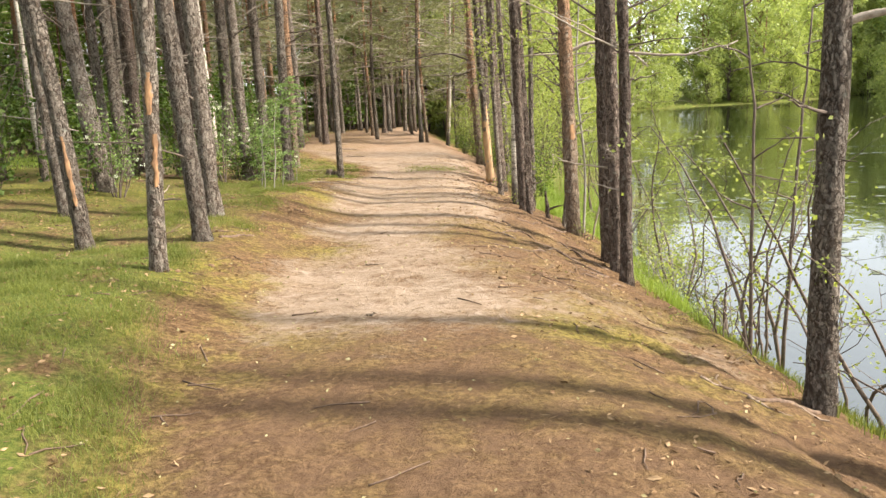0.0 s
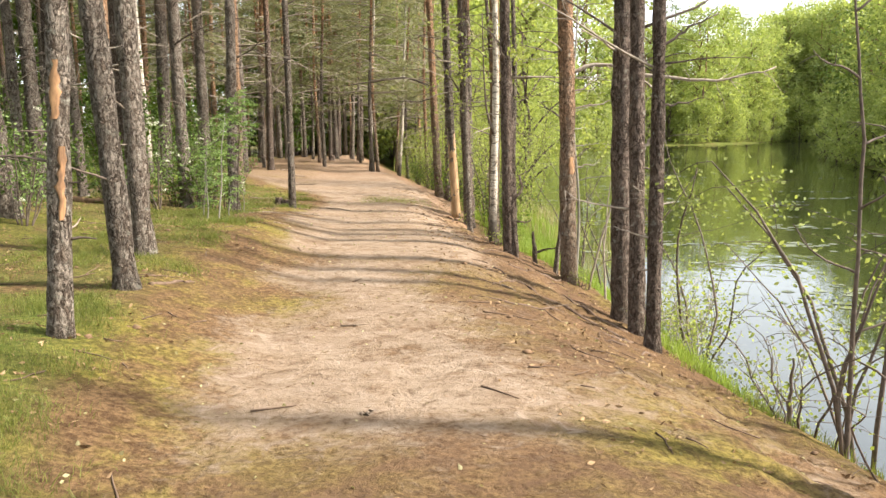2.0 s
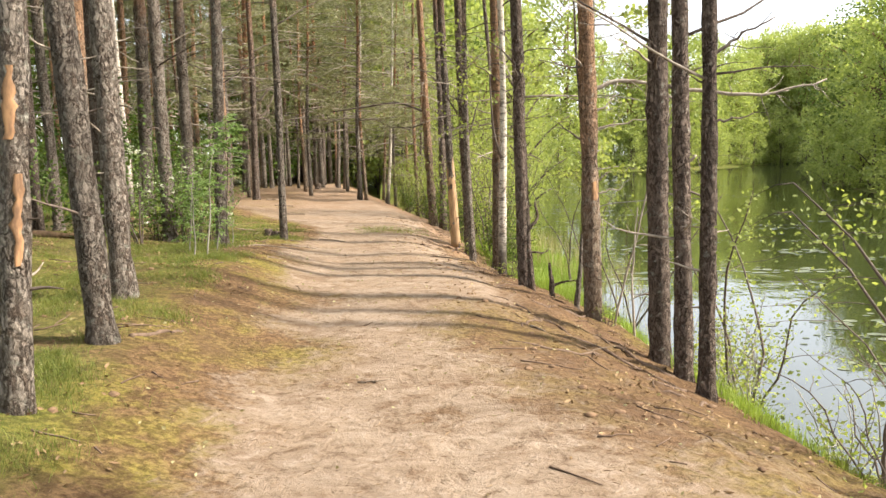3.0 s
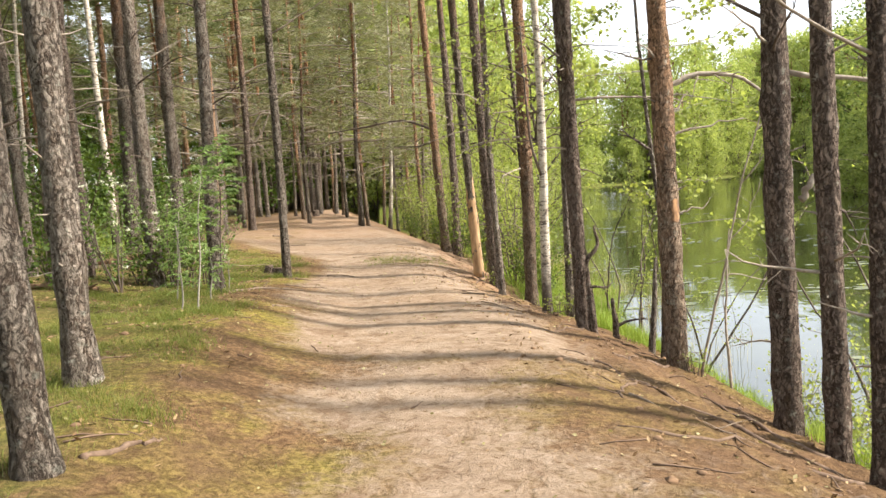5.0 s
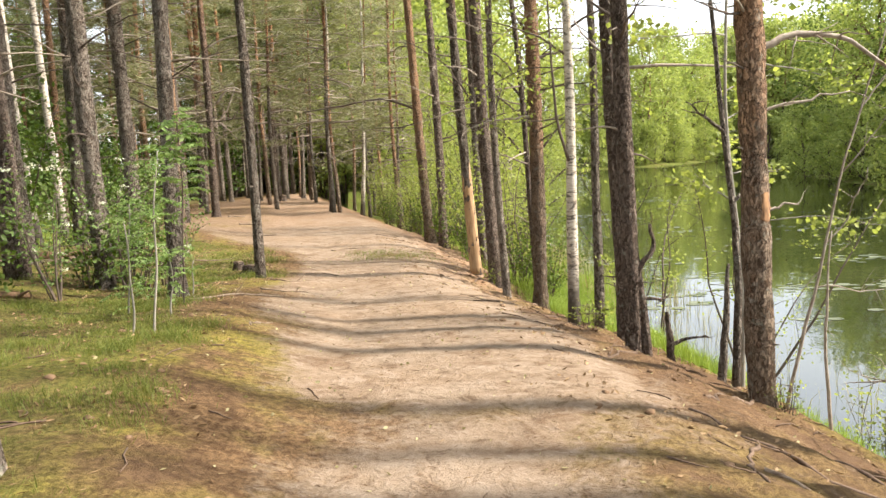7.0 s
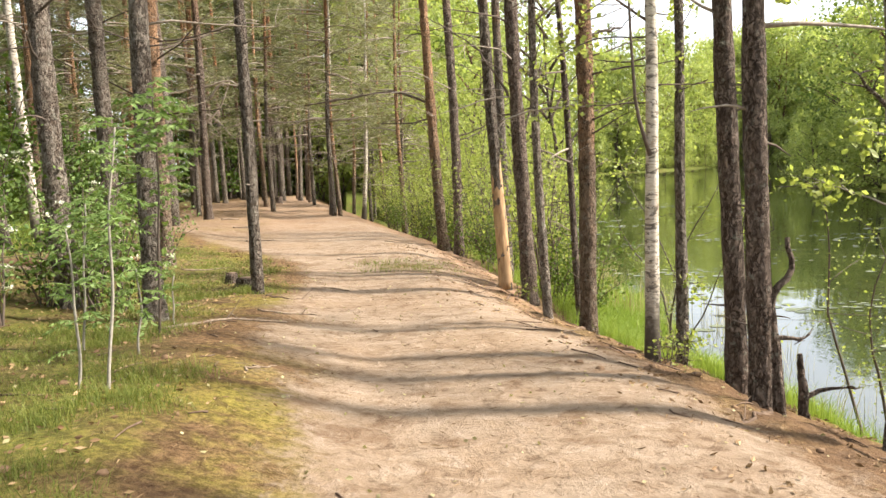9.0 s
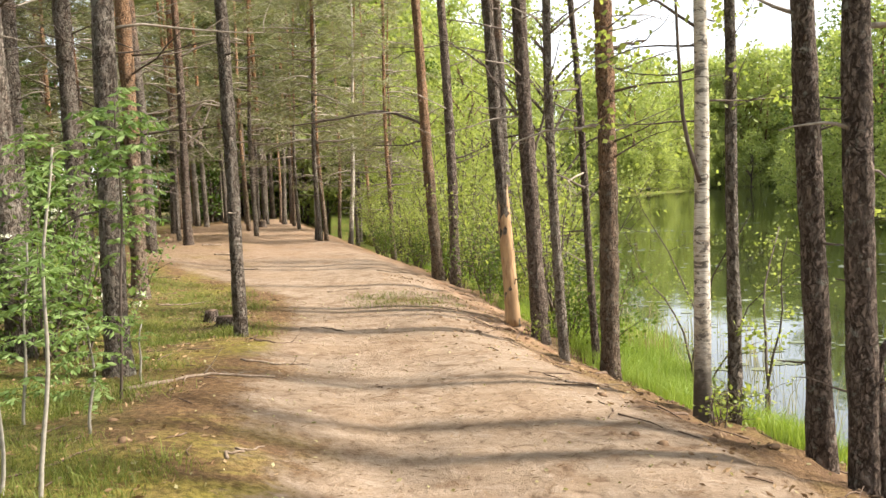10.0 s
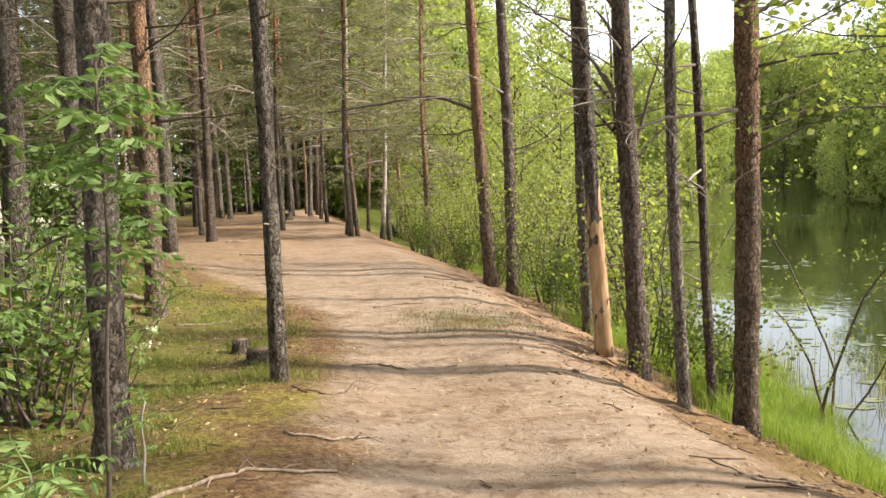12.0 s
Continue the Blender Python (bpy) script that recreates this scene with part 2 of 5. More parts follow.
def ground_material():
    """Trodden sand, brown needle litter, moss and grassy turf, by how much each spot is walked on."""
    m = Mat("forest_floor", 0.95, spec=0.12)
    trod, turf, red = m.attr("trodden"), m.attr("turf"), m.attr("reddish")
    big, mid = m.noise(0.55, 5, rough=0.65), m.noise(2.6, 6, rough=0.7, warp=0.4)
    fine, grain = m.noise(22, 6, rough=0.75), m.noise(120, 4, rough=0.8)
    tread = m.noise(6.5, 6, rough=0.72, warp=0.8)
    streak = m.noise(3.2, 6, m.mapped((0.35, 1.6, 1)), 0.7)
    sand = m.mix(m.rise(streak, 0.35, 0.68), (0.285, 0.218, 0.156), (0.215, 0.154, 0.104))
    sand = m.mix(m.rise(big, 0.45, 0.65, 0, 0.5), sand, (0.225, 0.15, 0.09))
    sand = m.mix(m.rise(mid, 0.5, 0.66, 0, 0.75), sand, (0.15, 0.093, 0.053))
    sand = m.mix(m.rise(tread, 0.5, 0.68, 0, 0.6), sand, (0.35, 0.278, 0.21))
    sand = m.mix(m.rise(tread, 0.47, 0.33, 0, 0.82), sand, (0.115, 0.073, 0.044))
    sand = m.mix(m.rise(fine, 0.55, 0.75, 0, 0.3), sand, (0.40, 0.325, 0.25))
    sand = m.mix(m.rise(fine, 0.44, 0.3, 0, 0.6), sand, (0.09, 0.057, 0.035))
    sand = m.mix(m.math("MULTIPLY", red, m.rise(mid, 0.3, 0.6, 0.2, 0.75)), sand, (0.26, 0.148, 0.082))
    litter = m.mix(m.rise(fine, 0.35, 0.62), (0.08, 0.044, 0.021), (0.205, 0.128, 0.064))
    litter = m.mix(m.rise(tread, 0.48, 0.62, 0, 0.75), litter, (0.07, 0.04, 0.02))
    moss = m.mix(m.rise(fine, 0.35, 0.65), (0.10, 0.085, 0.018), (0.275, 0.222, 0.052))
    moss = m.mix(m.rise(tread, 0.5, 0.62, 0, 0.7), moss, (0.085, 0.055, 0.022))
    green = m.mix(m.rise(fine, 0.35, 0.7), (0.055, 0.085, 0.015), (0.165, 0.178, 0.036))
    bare = m.math("SUBTRACT", 1.0, m.math("MULTIPLY", m.attr("needles"), 0.9))
    litter = m.mix(m.math("MULTIPLY", m.attr("needles"), m.rise(mid, 0.35, 0.62, 0.85, 0.15)), litter, (0.14, 0.085, 0.05))
    soil = m.mix(m.math("MULTIPLY", bare, m.rise(m.math("ADD", big, m.math("MULTIPLY", mid, 0.6)), 0.72, 0.95)), litter, moss)
    soil = m.mix(m.math("MULTIPLY", turf, m.rise(m.math("ADD", mid, m.math("MULTIPLY", big, 0.6)), 0.56, 0.84)), soil, green)
    ragged = m.math("ADD", m.math("MULTIPLY", mid, 0.45), m.math("ADD", m.math("MULTIPLY", tread, 0.3), m.math("MULTIPLY", fine, 0.25)))
    edge = m.math("ADD", trod, m.math("MULTIPLY", m.math("SUBTRACT", ragged, 0.5), 2.1))
    col = m.mix(m.rise(edge, 0.28, 0.72), soil, sand)
    speck = m.rise(m.voronoi(55, m.mapped((1, 1.7, 1)), "F1"), 0.08, 0.2, 0.6, 0.0)
    col = m.mix(m.math("MULTIPLY", speck, m.rise(mid, 0.42, 0.6)), col, (0.12, 0.065, 0.035))
    m.colour(col)
    crumb = m.math("MULTIPLY", m.math("SUBTRACT", 1.35, trod), m.math("MULTIPLY", fine, 0.6))
    h = m.math("ADD", crumb, m.math("MULTIPLY", grain, 0.08))
    h = m.math("ADD", h, m.math("ADD", m.math("MULTIPLY", mid, 1.1), m.math("MULTIPLY", tread, 0.55)))
    m.bump(h, 1.0, 0.042)
    return m.m


def water_material():
    m = Mat("pond_water", 0.03, spec=0.5)
    m.b.inputs["IOR"].default_value = 2.1
    m.colour(m.mix(m.rise(m.noise(0.2, 3), 0.4, 0.7), (0.012, 0.016, 0.007), (0.03, 0.033, 0.014)))
    a = m.noise(2.2, 3, m.mapped((1.0, 0.7, 1)), 0.5)
    b = m.noise(9.0, 2, m.mapped((1.0, 0.6, 1)), 0.5)
    calm = m.rise(m.noise(0.12, 3), 0.4, 0.62, 0.2, 1.0)
    m.bump(m.math("MULTIPLY", m.math("ADD", a, m.math("MULTIPLY", b, 0.25)), calm), 0.4, 0.02)
    return m.m


GROUND, WATER = ground_material(), water_material()


# ---------------------------------------------------------------- mesh helpers
def mesh_of(name, verts, faces, material, smooth=True):
    me = bpy.data.meshes.new(name)
    me.from_pydata(verts, [], faces)
    me.materials.append(material)
    if smooth:
        me.polygons.foreach_set("use_smooth", [True] * len(me.polygons))
    return me


def part(name, me, parent, label=""):
    ob = new(name, me)
    ob.parent = parent
    if label:
        ob["label"] = label
    return ob


def thing(name, x, y, z, label, category, group="", kind=""):
    ob = new(name)
    ob.empty_display_size = 0.1
    ob.location = (x, y, z)
    return tagged(ob, label, category, group, kind)


def crown_of(ob, wood, green, name="crown", leaves="foliage"):
    """A crown's limbs as a part of a tree, and the leaves that they carry as a part of the crown."""
    limbs = part(name, wood, ob)
    part(leaves, green, limbs)
    return limbs


class Soup:
    """Vertices and faces that gather into one mesh."""

    def __init__(self):
        self.v, self.f, self.n = [], [], 0

    def add(self, verts, faces):
        verts = np.asarray(verts, float).reshape(-1, 3)
        self.v.append(verts)
        self.f += [tuple(int(i) + self.n for i in face) for face in faces]
        self.n += len(verts)

    def tube(self, pts, radii, seg=6, wobble=0.0, rng=RNG):
        pts = np.asarray(pts, float)
        d = np.gradient(pts, axis=0)
        d /= np.linalg.norm(d, axis=1)[:, None] + 1e-9
        ref = np.array([0.0, 1.0, 0.0]) if abs(d[0][1]) < 0.8 else np.array([1.0, 0.0, 0.0])
        rings = []
        for p, a, r in zip(pts, d, radii):
            u = np.cross(ref, a)
            u /= np.linalg.norm(u)
            w = np.cross(a, u)
            ang = np.arange(seg) * 2 * np.pi / seg
            rr = r * (1 + wobble * rng.normal(size=seg))
            rings.append(p + (np.cos(ang) * rr)[:, None] * u + (np.sin(ang) * rr)[:, None] * w)
        n = len(pts)
        faces = [(i * seg + k, i * seg + (k + 1) % seg, (i + 1) * seg + (k + 1) % seg, (i + 1) * seg + k) for i in range(n - 1) for k in range(seg)]
        faces += [tuple(range(seg))[::-1], tuple((n - 1) * seg + k for k in range(seg))]
        self.add(np.concatenate(rings), faces)

    def leaves(self, centres, size, aspect=0.6, rng=RNG, flat=0.4, droop=0.0, ways=None):
        """Pointed four-sided leaves at the centres, turned at random or along the given ways."""
        c = np.asarray(centres, float)
        n = len(c)
        if n == 0:
            return
        if ways is None:
            ways = rng.normal(size=(n, 3)) * (1, 1, flat)
            ways[:, 2] -= droop
        a = ways / (np.linalg.norm(ways, axis=1)[:, None] + 1e-9)
        s = np.cross(a, rng.normal(size=(n, 3)))
        s /= np.linalg.norm(s, axis=1)[:, None] + 1e-9
        k = np.cross(a, s)
        ln = (size * rng.uniform(0.6, 1.3, n))[:, None]
        v = np.stack([c - a * ln / 2, c + s * ln * aspect / 2 + k * ln * 0.06, c + a * ln / 2, c - s * ln * aspect / 2 + k * ln * 0.06], 1).reshape(-1, 3)
        self.v.append(v)
        self.f += [(self.n + 4 * i, self.n + 4 * i + 1, self.n + 4 * i + 2, self.n + 4 * i + 3) for i in range(n)]
        self.n += 4 * n

    def blades(self, roots, height, width, lean=0.35, rng=RNG):
        """Bent grass blades of two pieces."""
        p = np.asarray(roots, float)
        n = len(p)
        if n == 0:
            return
        h = (height * rng.uniform(0.5, 1.3, n))[:, None]
        ang = rng.uniform(0, 2 * np.pi, n)
        side = np.stack([np.cos(ang), np.sin(ang), 0 * ang], 1) * width
        tip = rng.normal(size=(n, 3)) * lean * (1, 1, 0)
        up = np.array([0, 0, 1.0])
        v = np.stack([p - side, p + side, p + (tip * 0.3 + up * 0.6) * h + side * 0.7, p + (tip * 0.3 + up * 0.6) * h - side * 0.7, p + (tip + up * 0.92) * h], 1).reshape(-1, 3)
        self.v.append(v)
        for i in range(n):
            b = self.n + 5 * i
            self.f += [(b, b + 1, b + 2, b + 3), (b + 3, b + 2, b + 4)]
        self.n += 5 * n

    def joined(self, name, material, other, other_material):
        """This soup and another as one mesh, each with its own material."""
        me = mesh_of(name, np.concatenate(self.v + other.v).tolist(), self.f + [tuple(i + self.n for i in f) for f in other.f], material, False)
        me.materials.append(other_material)
        me.polygons.foreach_set("material_index", [0] * len(self.f) + [1] * len(other.f))
        return me

    def mesh(self, name, material, smooth=True):
        v = np.concatenate(self.v) if self.v else np.zeros((0, 3))
        return mesh_of(name, v.tolist(), self.f, material, smooth)


# ---------------------------------------------------------------- lie of the land
def along(v, a, b):
    return np.interp(v, a, b)


def ease(a, b, v):
    t = np.clip((v - a) / (b - a), 0, 1)
    return t * t * (3 - 2 * t)


def path_edge(y):
    """Where the trodden crest breaks off towards the pond."""
    return along(y, [-40, -10, 0, 7.5, 10, 13, 15, 18, 20, 25, 37, 45, 60, 120], [6, 4.2, 3.6, 2.7, 2.25, 2.2, 2.0, 1.75, 1.6, 1.25, -0.05, -1.4, -3.2, -6])


def path_left(y):
    """Where the trodden ground gives way to moss and grass on the wood's side."""
    return along(y, [-20, 0, 3.3, 5.5, 8.3, 12, 15.5, 19, 21, 23, 25, 28, 33, 45], [1.6, 1.0, 0.25, -0.46, -0.9, -1.0, -1.6, -1.35, -1.6, -2.6, -3.9, -5.8, -7.0, -8.5])


def wood_edge(y):
    return along(y, [-20, 0, 3.3, 5.5, 8.3, 12, 15.5, 19, 22, 27, 33, 45], [1.6, 1.0, 0.25, -0.46, -0.9, -1.0, -1.6, -1.35, -1.5, -2.7, -4.6, -7.5])


WATER_Z = -1.3
SHORE = np.array([(14, -60), (30, -30), (34, 0), (30, 22), (25, 40), (29, 49), (34, 65), (39, 76), (58, 96), (84, 140), (88, 172), (74, 160), (51, 134), (35, 131), (22, 118), (12, 90), (5.5, 62)], float)


def far_shore_distance(x, y):
    """How far a spot lies outside the pond's far and side shores (below 0: within)."""
    best = np.full(np.shape(x), 1e9)
    inside = np.zeros(np.shape(x), bool)
    ring = np.concatenate([SHORE, [(-80, 62), (-80, -60)]])
    for i in range(len(ring)):
        (ax, ay), (bx, by) = ring[i], ring[(i + 1) % len(ring)]
        if i < len(SHORE) - 1:
            t = np.clip(((x - ax) * (bx - ax) + (y - ay) * (by - ay)) / ((bx - ax) ** 2 + (by - ay) ** 2), 0, 1)
            best = np.minimum(best, np.hypot(x - ax - t * (bx - ax), y - ay - t * (by - ay)))
        cross = ((ay > y) != (by > y)) & (x < (bx - ax) * (y - ay) / (by - ay + 1e-12) + ax)
        inside ^= cross
    return np.where(inside, -best, best)


def lumps(x, y):
    return 0.5 * np.sin(1.9 * x + 1.3 * np.sin(0.9 * y)) * np.sin(1.4 * y + 1.1 * np.sin(1.2 * x)) + 0.3 * np.sin(4.3 * x + 2.1 * y) * np.sin(3.7 * y - 1.6 * x)


def land(x, y):
    x, y = np.asarray(x, float), np.asarray(y, float)
    s = x - path_edge(y)
    z = along(y, [-10, 0, 2.5, 5, 8, 11, 15, 18, 23, 30, 38, 46, 60, 90], [0.05, 0.05, -0.03, 0, -0.06, 0.05, -0.05, -0.15, -0.12, -0.15, -0.3, -0.15, -0.5, -0.6])
    z = z - 0.2 * (np.clip(s + 1.2, 0, 1.2) / 1.2) ** 2 - 0.4 * np.clip(s, 0, 1.3) - along(y, [0, 14, 18, 22, 27, 40], [0.75, 0.68, 0.42, 0.23, 0.2, 0.3]) * np.clip(s - 1.3, 0, None)
    z = z - 0.1 * ease(15, 16.6, y) * ease(19.6, 18.6, y) * ease(-0.9, 0.3, s)
    xl = along(y, [0, 8, 20, 45], [-1.1, -1.2, -1.6, -5])
    z = z + along(y, [0, 13, 16, 20], [0.3, 0.3, 0.17, 0.06]) * ease(xl + 1.4, xl - 0.1, x)
    z = z + along(y, [0, 27, 40], [0.22, 0.22, 0.05]) * ease(-2.4, -4.6, x)
    rough = ease(-0.2, 1.0, np.abs(x - (path_edge(y) + path_left(y)) / 2) - 1.2)
    z = z + lumps(x, y) * (0.010 + 0.022 * rough) * (np.abs(x) < 60)
    slope = ease(-0.9, 0.1, s) * ease(1.6, 0.9, s) * (np.abs(y - 12) < 18)
    z = z + 0.036 * slope * np.sin(7.1 * (x + 0.55 * y) + 2.0 * np.sin(1.3 * y)) * np.sin(2.3 * y + 1.7 * np.sin(2.2 * x))
    z = z + 0.02 * slope * (np.sin(13.0 * x + 6.1 * y + 2.5 * np.sin(3.1 * y)) * np.sin(9.7 * y - 5.2 * x + 2.0 * np.sin(4.1 * x)) + 0.6 * np.sin(17.3 * y + 7.9 * x))
    z = z + 0.006 * np.sin(9.3 * x + 3.0 * np.sin(2.9 * y)) * np.sin(8.1 * y + 2.0 * np.sin(3.3 * x)) * (np.abs(y - 14) < 16) * (np.abs(x) < 5)
    z = np.maximum(z, -2.3)
    d = far_shore_distance(x, y)
    far = WATER_Z + np.clip(d * 0.12, -1, 1.6)
    return np.where((s > 2.2) | (y > 62) & (x > 0), np.where(d > -8, np.maximum(z, far), z), z)


def land_z(x, y):
    return float(land(np.array([x]), np.array([y]))[0])


def spaced(*runs):
    out = []
    for a, b, step in runs:
        out += list(np.arange(a, b, step))
    return np.array(out)


def build_ground():
    xs = spaced((-1500, -300, 300), (-300, -60, 40), (-60, -16, 3), (-16, -5, 0.5), (-5, 5, 0.1), (5, 10, 0.5), (10, 100, 3), (100, 300, 40), (300, 1501, 300))
    ys = spaced((-1500, -300, 300), (-300, -40, 40), (-40, -4, 2), (-4, 30, 0.12), (30, 60, 0.5), (60, 190, 3), (190, 400, 40), (400, 1501, 300))
    gx, gy = np.meshgrid(xs, ys)
    z = land(gx, gy)
    verts = np.stack([gx, gy, z], -1).reshape(-1, 3)
    w, h = len(xs), len(ys)
    faces = [(j * w + i, j * w + i + 1, (j + 1) * w + i + 1, (j + 1) * w + i) for j in range(h - 1) for i in range(w - 1)]
    me = mesh_of("ground", verts.tolist(), faces, GROUND)
    s = gx - path_edge(gy)
    trod = ease(-0.2, 1.1, gx - path_left(gy)) * ease(1.5, 0.4, s) * ease(75, 55, gy)
    # mossy spots on the crest's near shoulder and a grass spot farther on
    spots = ((-0.2, 8.8, 0.8, 0.7, 0.6), (-0.3, 10.4, 0.7, 0.5, 0.5), (1.7, 9.3, 0.6, 0.5, 0.35), (0.3, 12.2, 0.9, 0.25, 0.3), (-0.9, 15.6, 0.7, 0.5, 0.55), (2.6, 5.4, 0.65, 0.45, 0.75), (3.3, 4.7, 0.7, 0.35, 0.7), (0.55, 20.4, 0.75, 0.5, 0.6), (3.0, 6.2, 0.7, 0.5, 0.5), (2.3, 2.6, 0.9, 0.8, 0.5))
    for cx, cy, rx, ry, k in spots:
        trod = trod * (1 - k * np.exp(-(((gx - cx) / rx) ** 2 + ((gy - cy) / ry) ** 2)))
    trod = trod * (1 - 0.62 * ease(6.0, 3.4, gy) * (0.45 + 0.55 * ease(0.5, 1.8, gx)))
    trod = np.maximum(trod, 0.85 * np.exp(-(((gx + 5.2) / 2.0) ** 2 + ((gy - 20.8) / 1.5) ** 2)))
    turf = np.clip(ease(0.1, -0.7, gx - path_left(gy)) * 0.95 + ease(1.2, 1.9, s) + ease(60, 100, gy), 0, 1)
    needles = 0.85 * ease(6.6, 4.6, gy) * ease(-0.2, 0.7, gx)
    for cx, cy, rx, ry in ((2.6, 5.4, 0.45, 0.3), (3.3, 4.7, 0.5, 0.25)):
        needles = needles * (1 - np.exp(-(((gx - cx) / rx) ** 2 + ((gy - cy) / ry) ** 2)))
    needles = np.maximum(needles, 0.85 * ease(-0.8, 0.0, s) * ease(1.4, 0.8, s) * ease(6, 8, gy) * ease(22, 16, gy))
    for cx, cy, rx, ry, k in ((-0.55, 8.55, 0.45, 0.4, 0.9), (-0.2, 10.9, 0.7, 0.22, 0.8), (0.5, 10.7, 0.9, 0.2, 0.6), (0.4, 8.0, 0.5, 0.25, 0.5), (-0.9, 9.7, 0.4, 0.3, 0.7), (-0.5, 13.4, 0.5, 0.4, 0.5), (1.0, 7.2, 0.5, 0.3, 0.5)):
        needles = np.maximum(needles, k * np.exp(-(((gx - cx) / rx) ** 2 + ((gy - cy) / ry) ** 2)))
    needles = np.maximum(needles, 0.75 * ease(-1.9, -0.5, s) * ease(1.4, 0.8, s) * ease(5.5, 7.5, gy) * ease(12, 10, gy))
    needles = np.maximum(needles, 0.6 * ease(22, 27, gy) * ease(0.3, -1.4, gx - path_edge(gy) + 2.4))
    turf = turf * (1 - 0.9 * needles) * (1 - 0.45 * ease(7, 9, gy) * ease(30, 20, gy) * (gx < 0))
    trod = trod * (1 - 0.8 * needles) * (1 - 0.16 * ease(11.5, 9, gy))
    red = np.clip(ease(-0.6, 0.3, s) * ease(7, 15, gy) * 0.85 + ease(24, 34, gy) * 0.5, 0, 1)
    for name, val in (("trodden", trod), ("turf", turf), ("reddish", red), ("needles", needles)):
        a = me.attributes.new(name, "FLOAT", "POINT")
        a.data.foreach_set("value", np.ascontiguousarray(val, np.float32).ravel())
    return tagged(new("ground", me), "trodden sandy forest path with needle litter, moss and grass", "ground", kind="structure")


build_ground()
water_bm = bmesh.new()
bmesh.ops.create_grid(water_bm, x_segments=4, y_segments=4, size=1, matrix=Matrix.Translation((70, 60, WATER_Z)) @ Matrix.Diagonal((69, 140, 1, 1)))
water_me = bpy.data.meshes.new("water")
water_bm.to_mesh(water_me)
water_me.materials.append(WATER)
tagged(new("water", water_me), "still dark pond water mirroring trees and sky", "water", kind="structure")


# ---------------------------------------------------------------- trees
def crooked(base, lean, height, n, bend, rng, start=0.0):
    """A trunk's centre line from just under the ground to its top."""
    t = np.linspace(start, 1, n)
    if n > 40:  # closer rings in the part that is seen
        low = 5.5 / height
        t = np.concatenate([np.linspace(0, low, n)[:-1], np.linspace(low, 1, 14)])
    z = -0.25 + t * (height + 0.25)
    ph = rng.uniform(0, 6.28, 4)
    bx = bend * (np.sin(t * 5 + ph[0]) - np.sin(ph[0])) + bend * 0.5 * (np.sin(t * 13 + ph[1]) - np.sin(ph[1]))
    by = bend * (np.sin(t * 4 + ph[2]) - np.sin(ph[2])) + bend * 0.5 * (np.sin(t * 11 + ph[3]) - np.sin(ph[3]))
    return np.stack([lean[0] * z + bx, lean[1] * z + by, z], 1)


def trunk_soup(line, r, seg, rng, flare=0.35, taper=0.75):
    z = line[:, 2]
    top = z[-1]
    rad = r * (1 - taper * np.clip(z / top, 0, 1) ** 1.1) * (1 + flare * np.exp(-np.clip(z + 0.05, 0, None) / 0.16))
    s = Soup()
    knots = np.convolve(rng.normal(size=len(z) + 2), (0.5, 1, 0.5), "valid")
    s.tube(line, rad * (1 + 0.035 * knots), seg, 0.045, rng)
    return s, rad


def at_height(line, rad, h):
    p = np.array([np.interp(h, line[:, 2], line[:, k]) for k in range(3)])
    return p, float(np.interp(h, line[:, 2], rad))


def limb(start, way, length, r, rng, n=7, sag=0.0, wild=0.12):
    way = np.asarray(way, float) / np.linalg.norm(way)
    pts, p, d = [np.array(start, float)], np.array(start, float), way
    for _ in range(n):
        d = d + rng.normal(size=3) * wild + np.array([0, 0, -sag / n])
        d /= np.linalg.norm(d)
        p = p + d * length / n
        pts.append(p)
    return np.array(pts), np.linspace(r, r * 0.25, n + 1)


def needle_crown(rng, low, high, reach, count, tuft=0.28, branches=26, droop=0.25, size=0.16):
    """A pine's crown: limbs in loose whorls that carry tufts of needles."""
    wood, green = Soup(), Soup()
    for i in range(branches):
        h = low + (high - low) * (i + rng.uniform(0, 1)) / branches
        k = (h - low) / (high - low)
        ln = reach * (1 - 0.75 * k ** 1.3) * rng.uniform(0.55, 1.1)
        ang = rng.uniform(0, 6.283)
        pts, rad = limb((0, 0, h), (np.cos(ang), np.sin(ang), 0.15 + 0.3 * k), ln, 0.012 + 0.018 * ln / reach, rng, 6, droop, 0.1)
        wood.tube(pts, rad, 4)
        tufts = max(3, int(count / branches / 16))
        t = rng.uniform(0.25, 1.0, tufts) ** 0.8
        c = np.stack([np.interp(t, np.linspace(0, 1, len(pts)), pts[:, q]) for q in range(3)], 1)
        c = c + rng.normal(size=(tufts, 3)) * (tuft, tuft, tuft * 0.4)
        c = np.repeat(c, 16, axis=0) + rng.normal(size=(tufts * 16, 3)) * size * (0.42, 0.42, 0.2)
        along_limb = (pts[-1] - pts[0]) / ln + rng.normal(size=(tufts * 16, 3)) * (0.8, 0.8, 0.45)
        green.leaves(c, size, 0.11, rng, ways=along_limb)
    return wood, green


SHARED = {}


def shared_crown(key):
    if key not in SHARED:
        rng = np.random.default_rng(hash_of(key))
        if key.startswith("high"):
            wood, green = needle_crown(rng, 0, 6, 1.9, 1100, 0.4, 20, 0.1, 0.42)
        elif key.startswith("young"):
            wood, green = needle_crown(rng, 0, 8.5, 2.4, 7600, 0.2, 50, 0.45, 0.22)
        else:
            wood, green = needle_crown(rng, 0, 9, 2.2, 4800, 0.34, 32, 0.2, 0.36)
        young = key.startswith("young")
        SHARED[key] = wood.mesh("crown", DEAD if young else BARK_RED), green.mesh("needles", NEEDLE if young else NEEDLE_DARK, False)
    return SHARED[key]


